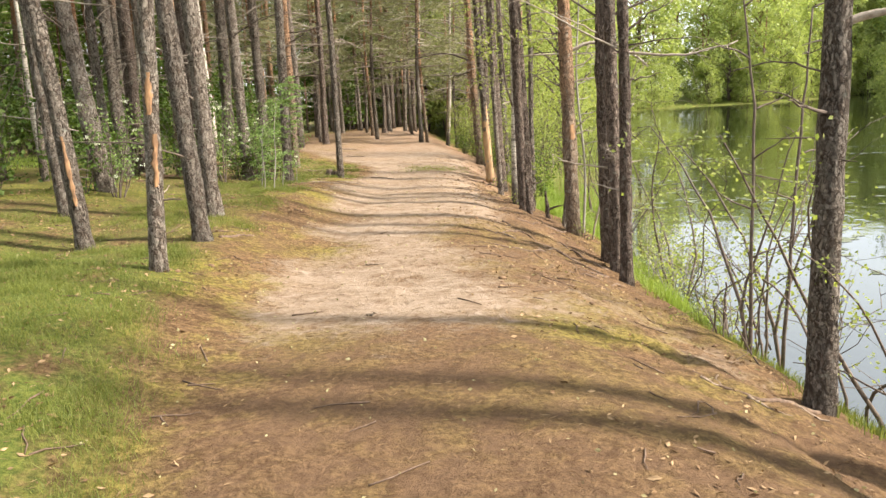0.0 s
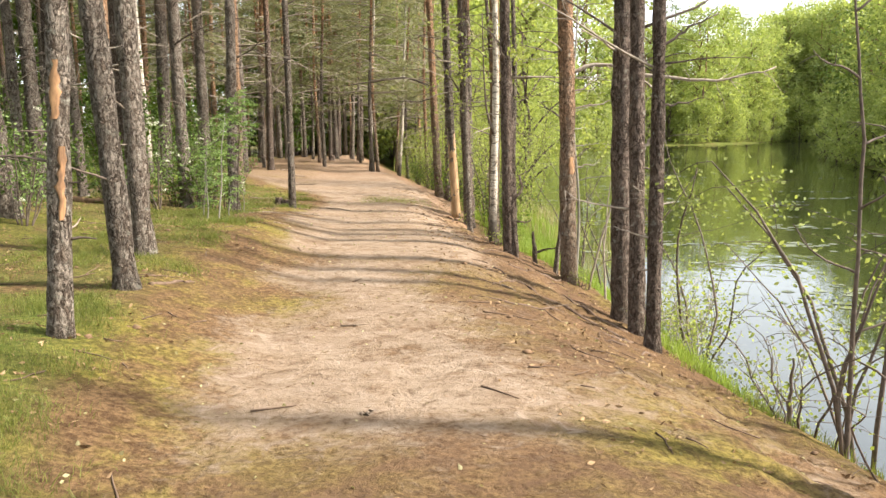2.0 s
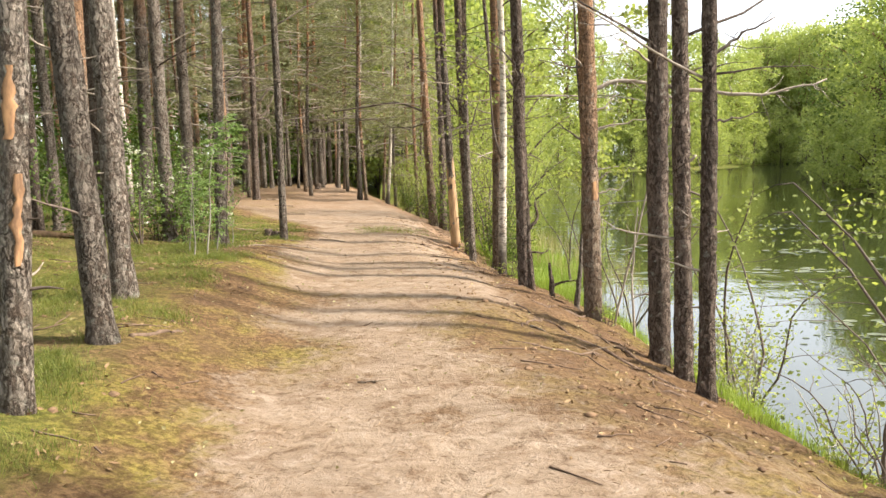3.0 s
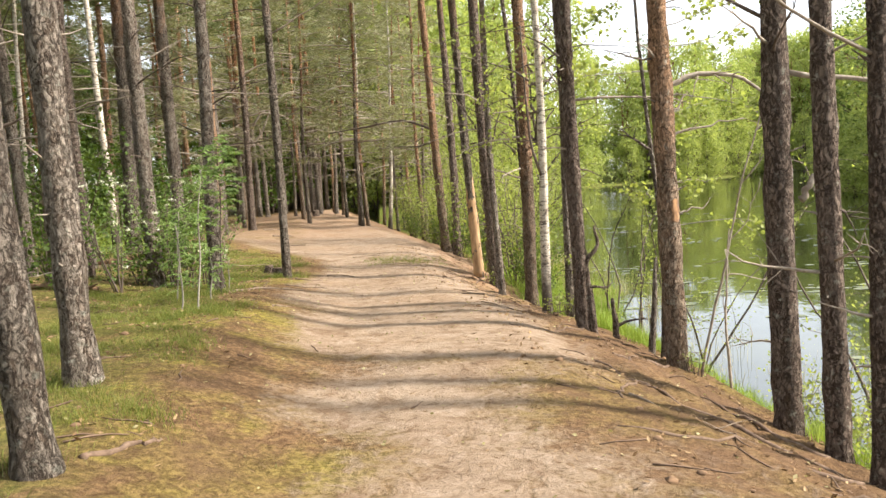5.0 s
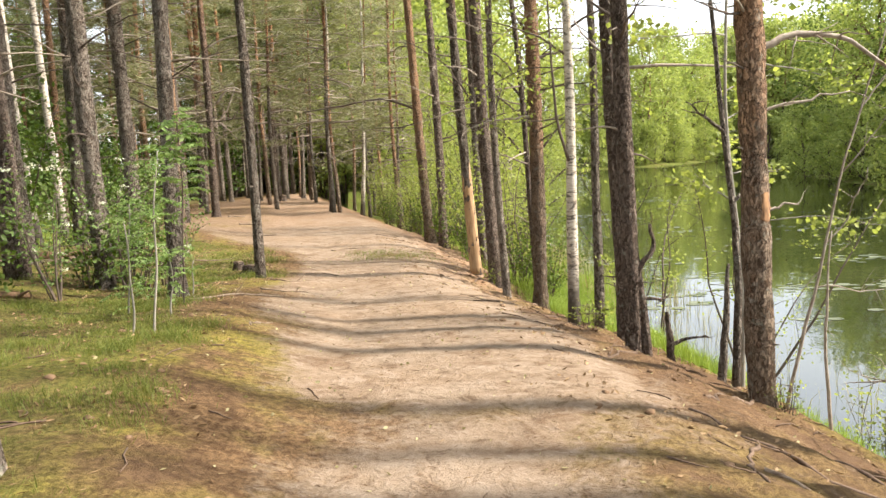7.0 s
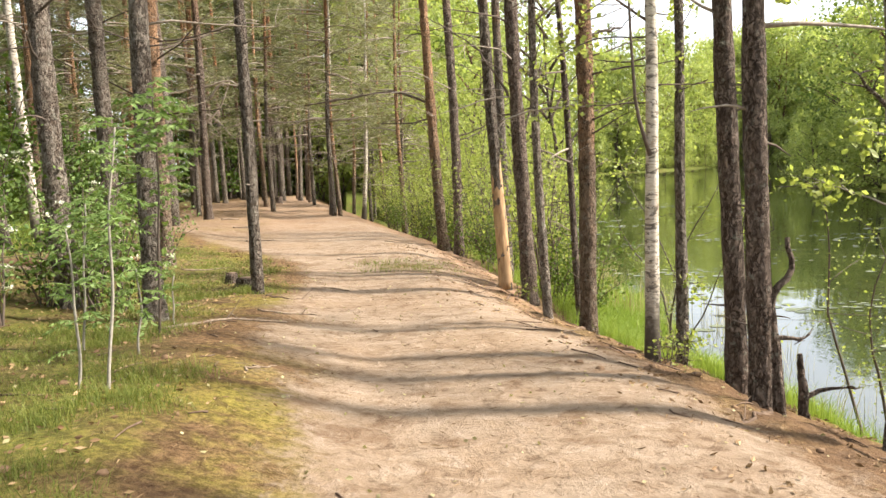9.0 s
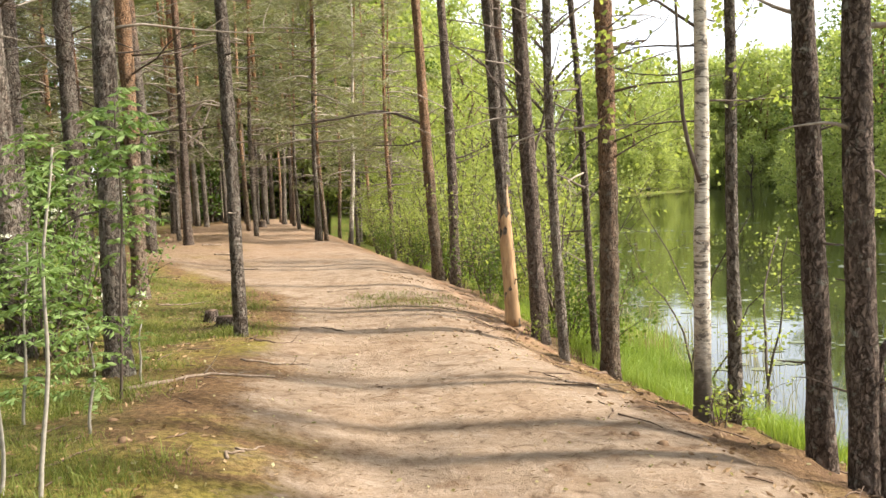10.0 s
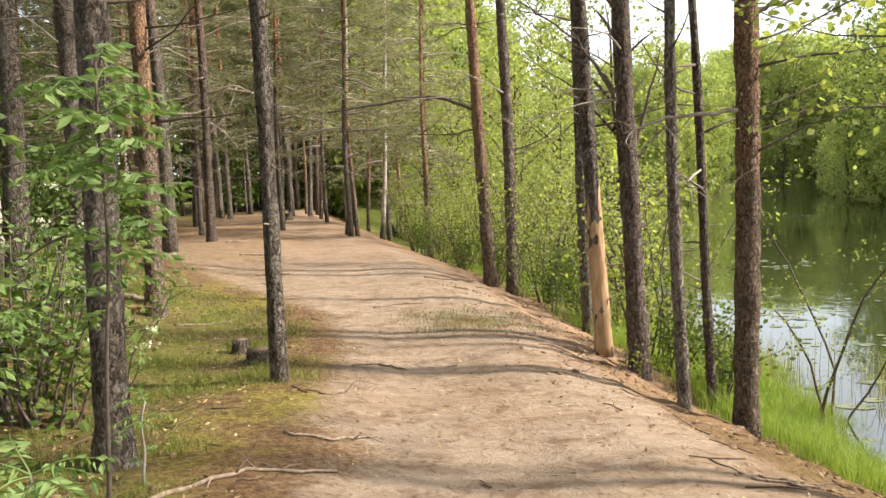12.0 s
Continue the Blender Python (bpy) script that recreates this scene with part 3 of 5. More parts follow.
def hash_of(text):
    return sum((i + 1) * ord(c) for i, c in enumerate(text))


PINE_LABEL = "straight pine with plated grey-brown bark on the forest floor"


def pine(x, y, r, lean=(0, 0), height=15.0, bark=None, label=PINE_LABEL, z=None, stubs=16, bend=0.035, seed=0, group="pines along the path", crown="high", seg=14, scars=(), stripped=None, taper=0.7, limbs=()):
    """A tall pine: bare trunk with dead stubs, crown far up. scars: (from, to, facing, width); limbs: lists of points relative to the base."""
    rng = np.random.default_rng(int(1000 + 97 * x + 31 * y) % 100000 + seed)
    z = land_z(x, y) if z is None else z
    ob = thing("pine_tree", x, y, z, label, "tree", group)
    n = 46
    line = crooked((x, y), lean, height, n, bend, rng)
    s, rad = trunk_soup(line, r, seg, rng, 0.3, taper)
    part("trunk", s.mesh("trunk", bark or BARK), ob)
    for i in range(stubs):
        h = rng.uniform(0.5, 4.8)
        p, rr = at_height(line, rad, h)
        a = rng.uniform(0, 6.283)
        ln = rng.choice([0.06, 0.1, 0.16, 0.35, 0.7], p=[0.3, 0.3, 0.2, 0.12, 0.08]) if h < 2.2 else rng.choice([0.12, 0.3, 0.7, 1.1, 1.5])
        pts, rd = limb(p + np.array([np.cos(a), np.sin(a), 0]) * rr * 0.6, (np.cos(a), np.sin(a), rng.uniform(-0.1, 0.5)), ln + rr * 0.4, rng.uniform(0.006, 0.012) + 0.004 * ln, rng, 5, 0.1, 0.12)
        st = Soup()
        st.tube(pts, rd, 5)
        if ln > 0.5:
            for _ in range(5):
                q = pts[rng.integers(2, len(pts))]
                b, br = limb(q, rng.normal(size=3) + (np.cos(a), np.sin(a), 0.2), ln * rng.uniform(0.15, 0.45), 0.004, rng, 4, 0.05, 0.2)
                st.tube(b, br, 4)
        part("branch_stub" if ln < 0.3 else "dead_branch", st.mesh("branch", DARK_TWIG if rng.uniform() < 0.6 else DEAD), ob)
    for pts, rr, mat, twigs in limbs:
        pts = np.array(pts, float)
        t = np.linspace(0, 1, 12)
        u = np.linspace(0, 1, len(pts))
        c = np.stack([np.interp(t, u, pts[:, k]) for k in range(3)], 1)
        c[1:-1] = (c[:-2] + 2 * c[1:-1] + c[2:]) / 4
        c += rng.normal(size=c.shape) * 0.008
        st = Soup()
        st.tube(c, np.linspace(rr, rr * 0.35, len(c)), 7, 0.06, rng)
        arm = part("dead_branch", st.mesh("branch", mat), ob)
        for _ in range(twigs):
            q = c[rng.integers(3, len(c))]
            b, br = limb(q, rng.normal(size=3) * (1, 1, 0.7) + (pts[-1] - pts[0]) * 0.6, rng.uniform(0.15, 0.5), rr * 0.25, rng, 5, 0.1, 0.2)
            tw = Soup()
            tw.tube(b, br, 4)
            part("twig", tw.mesh("twig", mat), arm)
    for lo, hi, face, width in scars:
        sc = Soup()
        hs = np.linspace(lo, hi, 12)
        rows = []
        for k, h in enumerate(hs):
            p, rr = at_height(line, rad, h)
            wd = width * (0.6 + 0.4 * np.sin(np.pi * (k + 0.4) / 11.8)) * rng.uniform(0.5, 1.25)
            shift = rng.normal() * 0.12 * width
            for a in np.linspace(-wd, wd, 7) + shift:
                bulge = rr * 1.05 + 0.003 - (0.012 if abs(a - shift) > wd * 0.9 else 0)
                rows.append(p + bulge * np.array([np.cos(face + a), np.sin(face + a), 0]))
        sc.add(rows, [(i * 7 + j, i * 7 + j + 1, (i + 1) * 7 + j + 1, (i + 1) * 7 + j) for i in range(11) for j in range(6)])
        part("bark_scar", sc.mesh("bark_scar", SCAR), ob, "orange scar where the bark is torn off")
    if stripped:
        hs = np.linspace(stripped[0], stripped[1], 16)
        st = Soup()
        pr = [at_height(line, rad, h) for h in hs]
        st.tube([p for p, _ in pr], [q * (1.05 - 0.12 * (k / 15.0) ** 6) + 0.003 for k, (_, q) in enumerate(pr)], 14, 0.035, rng)
        top = st.v[0][-42:].copy()
        top[:, 2] += np.tile(rng.normal(size=14), 3) * np.repeat((0.03, 0.06, 0.10), 14)
        st.v[0][-42:] = top
        part("bare_wood", st.mesh("bare_wood", BARE_WOOD), ob, "pale orange wood stripped of its bark")
    if crown:
        p, _ = at_height(line, rad, height * 0.6)
        c = crown_of(ob, *shared_crown(crown), leaves="needles")
        c.location = p
        c.rotation_euler = (0, 0, rng.uniform(0, 6.28))
    return ob


def leafy_soup(rng, pts_list, count, size, spread, aspect=0.65):
    s = Soup()
    c = []
    for pts, m in pts_list:
        t = rng.uniform(0.25, 1.0, m)
        q = np.stack([np.interp(t, np.linspace(0, 1, len(pts)), pts[:, k]) for k in range(3)], 1)
        c.append(q + rng.normal(size=(m, 3)) * spread)
    if c:
        s.leaves(np.concatenate(c), size, aspect, rng, 0.6, 0.15)
    return s


# pines and birches of the left side
pine(-2.31, 7.91, 0.088, (-0.075, 0), 14, scars=((0.45, 1.15, -1.2, 0.34),), label="leaning pine with a long orange scar low on its trunk")
pine(-3.34, 9.53, 0.08, (-0.069, 0), 14)
pine(-3.72, 11.4, 0.13, (-0.105, 0), 16, label="leaning thick pine with plated bark beside shrubs")
pine(-5.6, 15.6, 0.085, (-0.02, 0), 14)
pine(-1.04, 6.68, 0.07, (0.05, 0), 14, scars=((1.32, 1.66, -1.45, 0.62), (0.72, 1.16, -0.95, 0.5)), label="slim pine with orange scars at the edge of the path")
pine(-1.17, 8.15, 0.097, (-0.05, 0), 16, label="pine leaning over grass at the path's edge")
pine(-1.53, 9.62, 0.1, (-0.03, 0), 16)
pine(-5.4, 19.8, 0.15, (-0.02, 0), 16)
pine(-5.9, 18.6, 0.10, (-0.03, 0), 15)
pine(-5.4, 15.8, 0.13, (-0.02, 0), 16)
pine(-3.16, 16.58, 0.115, (-0.012, 0), 16, label="grey pine rising out of a blossoming thicket")
pine(-3.98, 21.0, 0.135, (-0.01, 0), 17)
pine(-5.6, 23.0, 0.17, (0.028, 0), 17)
pine(-2.02, 15.38, 0.092, (0.001, 0), 15, label="rough-barked pine rising from mossy ground beside the path")
pine(-3.26, 21.19, 0.12, (0.012, 0), 16, bark=BARK_RED, label="pine with reddish upper bark on bare ground")
pine(-1.38, 17.53, 0.07, (-0.005, 0), 14, stubs=10, bark=BARK, label="slim straight pine at the edge of the sandy path")

# pines and birches of the pond side
BANK = "trees on the pond bank"
pine(1.64, 25.72, 0.12, (-0.044, 0), 16, BARK_RED, group=BANK, label="pine with bright orange upper bark on the bank", limbs=(
    (((-0.15, 0, 3.2), (-0.9, 0.1, 3.55), (-2.0, 0.2, 3.4), (-2.9, 0.3, 3.3)), 0.035, DARK_TWIG, 10),
    (((-0.15, 0, 2.9), (-0.7, 0.1, 2.8), (-1.25, 0.1, 2.85)), 0.022, DARK_TWIG, 6)))
pine(1.88, 24.89, 0.105, (-0.010, 0), 15, BARK_DARK, group=BANK, stubs=10, limbs=((((0, 0, 2.5), (0.5, 0, 2.65), (0.9, 0, 2.9)), 0.02, DARK_TWIG, 5),))
pine(2.40, 21.9, 0.085, (-0.028, 0), 15, group=BANK, stubs=9)
pine(1.91, 19.58, 0.088, (-0.037, 0), 15, group=BANK, stripped=(0.0, 1.62), taper=0.6, label="pine whose lower trunk is stripped to pale wood", limbs=((((-0.1, 0, 3.3), (-0.5, 0, 3.6), (-1.0, 0, 3.9)), 0.016, DARK_TWIG, 5),))
pine(2.19, 19.23, 0.11, (-0.034, 0), 16, BARK_DARK, group=BANK, label="dark thick pine leaning over the bank", limbs=(
    (((-0.02, 0, 2.4), (0.12, 0, 2.85), (0.28, 0, 3.4)), 0.022, DARK_TWIG, 3), (((-0.2, 0, 2.9), (-0.45, 0, 3.3), (-0.7, 0, 3.65)), 0.02, DARK_TWIG, 4)))
pine(2.14, 17.90, 0.058, (-0.02, 0), 13, group=BANK, z=-0.62, stubs=12, label="slender pine with a grey knotty trunk")
pine(2.79, 18.75, 0.05, (-0.045, 0), 11, BARK_DARK, group=BANK, stubs=14, label="slender dead-looking pine with many stubs")
pine(2.58, 17.65, 0.108, (-0.008, 0), 16, BARK_RED, group=BANK, z=-0.8, taper=0.5, label="stout pine with smooth orange bark above grass", limbs=(
    (((0, 0, 3.6), (0.2, 0, 3.68), (0.5, 0, 3.75)), 0.03, DARK_TWIG, 5), (((-0.05, 0, 2.83), (-0.6, 0.1, 2.8), (-1.0, 0.1, 2.68)), 0.02, DEAD, 7)))
pine(2.53, 13.59, 0.076, (-0.02, 0), 15, BARK_DARK, group=BANK, z=-0.42)
pine(2.42, 13.02, 0.078, (-0.035, 0), 15, BARK_DARK, group=BANK, z=-0.3, label="pine with shaggy dark bark on the bank's edge")
pine(3.11, 12.11, 0.108, (-0.042, 0), 16, BARK_RED, group=BANK, z=-0.6, taper=0.55, scars=((1.5, 1.72, -1.2, 0.7),), label="thick pine with an orange mark beside the water", limbs=(
    (((-0.1, 0, 2.73), (0.14, 0, 2.86), (0.46, 0, 2.88), (0.75, 0, 2.82), (1.13, 0, 2.5)), 0.032, DEAD, 9),
    (((-0.05, 0, 2.31), (0.27, 0, 2.39), (0.72, 0, 2.44)), 0.015, DEAD, 4),
    (((0, 0, 1.55), (0.2, 0, 1.62), (0.3, 0, 1.6)), 0.014, DEAD, 1)))
pine(3.40, 10.45, 0.105, (-0.011, 0), 16, BARK_DARK, group=BANK, z=-0.64, stubs=9, limbs=((((0.05, 0, 2.7), (0.9, 0, 2.6), (1.6, 0, 2.75)), 0.022, DEAD, 9), (((0.1, -0.03, 1.75), (0.22, -0.05, 1.95), (0.3, -0.08, 2.05)), 0.03, DEAD, 0)))
pine(3.38, 9.72, 0.08, (-0.019, 0), 15, BARK_DARK, group=BANK, z=-0.62, label="dark pine of a close pair on the sandy slope")
pine(3.41, 9.25, 0.072, (-0.007, 0), 14, BARK_DARK, group=BANK, z=-0.64, limbs=(
    (((0, 0, 2.85), (0.22, 0, 3.0), (0.5, 0, 3.15)), 0.016, DARK_TWIG, 6), (((0, 0, 2.3), (0.2, 0, 2.35), (0.36, 0, 2.37)), 0.012, DARK_TWIG, 3)))
pine(4.02, 5.3, 0.092, (-0.005, 0.0), 16, BARK, group=BANK, z=-0.5, stubs=14, label="thick scaly pine among shrub shoots by the water", limbs=(
    (((0, 0, 2.1), (-0.3, 0.1, 2.2), (-0.6, 0.2, 2.15)), 0.008, DARK_TWIG, 8), (((0, 0, 2.4), (0.4, -0.1, 2.5), (0.9, -0.2, 2.7)), 0.03, DEAD, 4)))

# trees standing just past the pond-side edge of the walk, whose shadows cross the path
pine(4.45, 3.95, 0.10, (0.01, 0), 15, group=BANK)
pine(4.72, 3.5, 0.12, (-0.02, 0), 15, group=BANK)
pine(5.3, 0.6, 0.13, (0, 0), 15, group=BANK)
pine(5.0, -2.2, 0.12, (0, 0), 15, group=BANK)


def round_crown(rng, low, high, reach, count, size, clumps=16, aspect=0.7):
    """A leafy crown of uneven clumps on forked limbs."""
    wood, green = Soup(), Soup()
    mid = (low + high) / 2
    for i in range(clumps):
        k = (i + rng.uniform(0, 1)) / clumps
        h = low + (high - low) * k
        wide = reach * np.sqrt(max(0.06, 1 - ((h - mid * 0.92) / (high - low) * 1.75) ** 2))
        a = i * 2.4 + rng.uniform(-0.5, 0.5)
        d = wide * rng.uniform(0.35, 1.0)
        c = np.array([np.cos(a) * d, np.sin(a) * d, h])
        root = np.array([0, 0, max(low * 0.6, h - d * 0.9)])
        t = np.linspace(0, 1, 5)[:, None]
        wood.tube(root + (c - root) * t + np.array([0, 0, 0.12]) * np.sin(t * 3.1) * d, np.linspace(0.05, 0.015, 5) * reach / 2.2, 4)
        n = int(count / clumps)
        blob = rng.normal(size=(n, 3))
        blob /= np.linalg.norm(blob, axis=1)[:, None]
        blob *= (rng.uniform(0.25, 1.0, n) ** 0.45)[:, None] * reach * rng.uniform(0.28, 0.5) * (1, 1, 0.75)
        blob += rng.normal(size=(n, 3)) * reach * 0.05
        green.leaves(c + blob, size, aspect, rng, 0.7, 0.2)
    return wood, green


LEAFY = "broad leafy tree in fresh spring green on the shore"


def leafy_tree(key, height, r, low, reach, count, size, leafmat, barkmat, label, clumps=16, name="leafy_tree", category="tree"):
    rng = np.random.default_rng(hash_of(key))
    ob = thing(name, 0, 0, 0, label, category, f"{category}s round the pond" if category == "tree" else "bushes round the pond")
    line = crooked((0, 0), (rng.normal() * 0.03, rng.normal() * 0.03), height * 0.9, 14, 0.12, rng)
    s, _ = trunk_soup(line, r, 8, rng, 0.25, 0.85)
    part("trunk", s.mesh("trunk", barkmat), ob)
    wood, green = round_crown(rng, low, height, reach, count, size, clumps)
    crown_of(ob, wood.mesh("crown", barkmat), green.mesh("foliage", leafmat, False))
    return ob


def conifer(key, height, r, low, label):
    rng = np.random.default_rng(hash_of(key))
    ob = thing("spruce_tree", 0, 0, 0, label, "tree", "trees round the pond")
    s, _ = trunk_soup(crooked((0, 0), (0, 0), height, 12, 0.04, rng), r, 8, rng, 0.2, 0.92)
    part("trunk", s.mesh("trunk", BARK_DARK), ob)
    wood, green = needle_crown(rng, low, height, height * 0.2, 3600, 0.3, 60, 0.5, 0.34)
    crown_of(ob, wood.mesh("crown", BARK_DARK), green.mesh("needles", LEAF_FAR_DARK, False), leaves="needles")
    return ob


def forest_pine(key, height, r, crown, low, bark, label, group):
    rng = np.random.default_rng(hash_of(key))
    ob = thing("pine_tree", 0, 0, 0, label, "tree", group)
    line = crooked((0, 0), (rng.normal() * 0.015, rng.normal() * 0.015), height, 18, 0.06, rng)
    s, rad = trunk_soup(line, r, 9, rng, 0.25, 0.75)
    twigs = Soup()
    for i in range(16):
        h = rng.uniform(1.8, max(2.5, low + 1.5))
        p, rr = at_height(line, rad, h)
        a = rng.uniform(0, 6.28)
        pts, rd = limb(p, (np.cos(a), np.sin(a), rng.uniform(-0.1, 0.35)), rng.uniform(0.4, 1.7), 0.014, rng, 6, 0.2, 0.14)
        twigs.tube(pts, rd, 4)
    me = s.joined("trunk", bark, twigs, DEAD)
    me.polygons.foreach_set("use_smooth", [True] * len(me.polygons))
    part("trunk", me, ob, "bark-covered trunk with grey dead lower branches")
    p, _ = at_height(line, rad, low)
    crown_of(ob, *shared_crown(crown), leaves="needles").location = p
    return ob


def scatter(ob, spots, rng, sink=0.1, sizes=(0.85, 1.15)):
    """Stands copies of a thing on the given spots, the thing itself on the first."""
    for i, (x, y) in enumerate(spots):
        m = pose(x, y, land_z(x, y) - sink, 0, 0, rng.uniform(0, 360))
        one = ob if i == 0 else copy_thing(ob, m)
        one.matrix_basis = m
        one.scale = [rng.uniform(*sizes)] * 3


def spots_in(rng, n, xr, yr, keep, apart=1.2, taken=None):
    taken = [] if taken is None else taken
    out, tries = [], 0
    while len(out) < n and tries < 6000:
        tries += 1
        p = (rng.uniform(*xr), rng.uniform(*yr))
        if keep(*p) and all((p[0] - q[0]) ** 2 + (p[1] - q[1]) ** 2 > apart * apart for q in taken):
            out.append(p)
            taken.append(p)
    return out


wood_rng = np.random.default_rng(11)
TAKEN = [(-2.31, 7.91), (-3.34, 9.53), (-3.72, 11.4), (-5.6, 15.6), (-5.2, 18.6), (-3.66, 18), (-4.4, 21), (-5.6, 23), (-3.26, 21.2), (-2, 15.4), (-1.4, 17.5)]


def in_wood(x, y):
    return x < wood_edge(y) - (2.2 if y < 24 else 1.0) - max(0, 16 - y) * 0.25


WOOD = "pines of the wood"
kinds = [
    forest_pine("wood a", 17, 0.13, "mid a", 8.0, BARK, "tall pine with grey bark and dead lower branches", WOOD),
    forest_pine("wood b", 16, 0.10, "mid b", 7.0, BARK_RED, "slim pine with reddish bark in the wood", WOOD),
    forest_pine("wood c", 18, 0.16, "mid a", 9.0, BARK_DARK, "thick dark pine deep in the wood", WOOD),
    forest_pine("wood d", 14, 0.075, "mid b", 6.0, BARK, "thin pine crowded by its neighbours", WOOD),
]
near_wood = spots_in(wood_rng, 46, (-22, -4), (11, 40), in_wood, 1.25, TAKEN)
far_wood = spots_in(wood_rng, 80, (-46, -5), (24, 80), in_wood, 1.7, TAKEN)
path_end = spots_in(wood_rng, 34, (-15, 1.0), (46, 78), lambda x, y: x < path_edge(y) + 1 and (y > 52 or x < wood_edge(y) - 0.6), 1.0, TAKEN)
every = near_wood + far_wood + path_end
for i, ob in enumerate(kinds):
    scatter(ob, every[i::4], wood_rng)

# single trees that stand out farther along the path
pine(-4.97, 34.18, 0.14, (0.004, 0), 15, BARK_DARK, crown="high", stubs=16, label="pine with pale broken branches on bare reddish ground", group=WOOD, limbs=(
    (((0, 0, 4.4), (-0.8, 0.1, 4.9), (-1.4, 0.1, 4.85)), 0.03, DEAD, 6), (((0.3, 0, 3.8), (0.65, 0, 4.25), (1.4, 0, 4.1)), 0.05, DEAD, 4), (((0, 0, 5.6), (0.9, 0, 6.0), (1.9, 0, 6.1)), 0.035, DEAD, 5), (((0, 0, 5.3), (-1.2, 0, 5.5), (-2.1, 0, 5.4)), 0.03, DEAD, 6), (((0, 0, 3.4), (0.5, 0, 3.1), (0.9, 0, 2.6)), 0.03, DEAD, 8), (((0.1, 0, 4.1), (0.9, -0.1, 4.35), (1.9, -0.1, 3.8)), 0.035, DEAD, 9), (((0.1, 0, 3.0), (0.6, 0, 3.5), (0.95, 0, 4.3)), 0.04, DEAD, 6)))
pine(-7.2, 43.4, 0.17, (0.03, 0), 16, group=WOOD)
pine(-4.3, 52.0, 0.16, (-0.02, 0), 16, group=WOOD)
pine(-3.5, 54.0, 0.13, (0.02, 0), 15, group=WOOD)
pine(-5.5, 54.0, 0.13, (0, 0), 15, group=WOOD)
pine(-7.0, 50.0, 0.13, (0, 0), 15, group=WOOD)
YOUNG = "young pines over the path"
young = forest_pine("young one", 12, 0.08, "young a", 3.0, BARK, "young pine with low grey-green needle branches", YOUNG)
young_b = forest_pine("young two", 13, 0.09, "young b", 3.6, BARK_RED, "young pine with drooping olive needle branches", YOUNG)
scatter(young, [(-1.1, 37.3), (-3.6, 40.5), (-6.2, 39.0), (-2.2, 44.5), (0.3, 43.0), (-8.5, 42), (-5.0, 46.5), (1.6, 39.5), (-10.5, 36), (-7.6, 33.5), (0.6, 52)], wood_rng, 0.05)
scatter(young_b, [(-0.9, 37.9), (-2.6, 47.5), (-7.4, 46), (-4.2, 43.2), (1.0, 46.5), (-9.6, 39.5), (-6.8, 35.8), (-0.5, 49.5), (-12, 44), (1.3, 35.4), (-9.0, 34.5)], wood_rng, 0.05)


def leafy_bough(ob, p, a, length, wood_mat, rng, size=0.062, leaves=13, rise=0.25):
    """One leafy side branch of a tree, as a part of it."""
    pts, rd = limb(p, (np.cos(a), np.sin(a), rise), length, 0.009, rng, 8, 0.25, 0.1)
    wood, pl = Soup(), [(pts, 2 * leaves)]
    wood.tube(pts, rd, 5)
    for q in range(6):
        b, br = limb(pts[rng.integers(3, 9)], rng.normal(size=3) * (1, 1, 0.5) + (np.cos(a), np.sin(a), 0), rng.uniform(0.15, 0.4), 0.003, rng, 4, 0.2, 0.12)
        wood.tube(b, br, 4)
        pl.append((b, leaves))
    return crown_of(ob, wood.mesh("bough", wood_mat), leafy_soup(rng, pl, 0, size, 0.045, 0.8).mesh("foliage", LEAF_FRESH, False), "bough")


def birch(x, y, r, lean, height, label, z=None, group="birches", leafy=500, low=4.0, fork=None, boughs=()):
    rng = np.random.default_rng(int(500 + 71 * x + 13 * y) % 9999)
    z = land_z(x, y) if z is None else z
    ob = thing("birch_tree", x, y, z, label, "tree", group)
    line = crooked((x, y), lean, height, 34, 0.04, rng)
    s, rad = trunk_soup(line, r, 12, rng, 0.4, 0.8)
    part("trunk", s.mesh("trunk", BIRCH), ob)
    limbs, pl = Soup(), []
    for i in range(16):
        h = rng.uniform(low, height * 0.97)
        p, _ = at_height(line, rad, h)
        a = rng.uniform(0, 6.28)
        pts, rd = limb(p, (np.cos(a), np.sin(a), 0.7), rng.uniform(0.7, 2.0), 0.014, rng, 6, 0.5, 0.12)
        limbs.tube(pts, rd, 4)
        pl.append((pts, max(1, leafy // 16)))
    crown_of(ob, limbs.mesh("crown", DARK_TWIG), leafy_soup(rng, pl, 0, 0.075, 0.16).mesh("foliage", LEAF_FRESH, False))
    for h, a, ln in boughs:
        leafy_bough(ob, at_height(line, rad, h)[0], a, ln, DARK_TWIG, rng, 0.055, 9, 0.1)
    if fork:
        st = Soup()
        t = np.linspace(0, 1, 9)
        pts = np.array(fork, float)
        c = np.stack([np.interp(t, np.linspace(0, 1, len(pts)), pts[:, k]) for k in range(3)], 1)
        st.tube(c, np.linspace(0.02, 0.008, 9), 6)
        part("side_stem", st.mesh("side_stem", DARK_TWIG), ob, "dark thin side stem")
    return ob


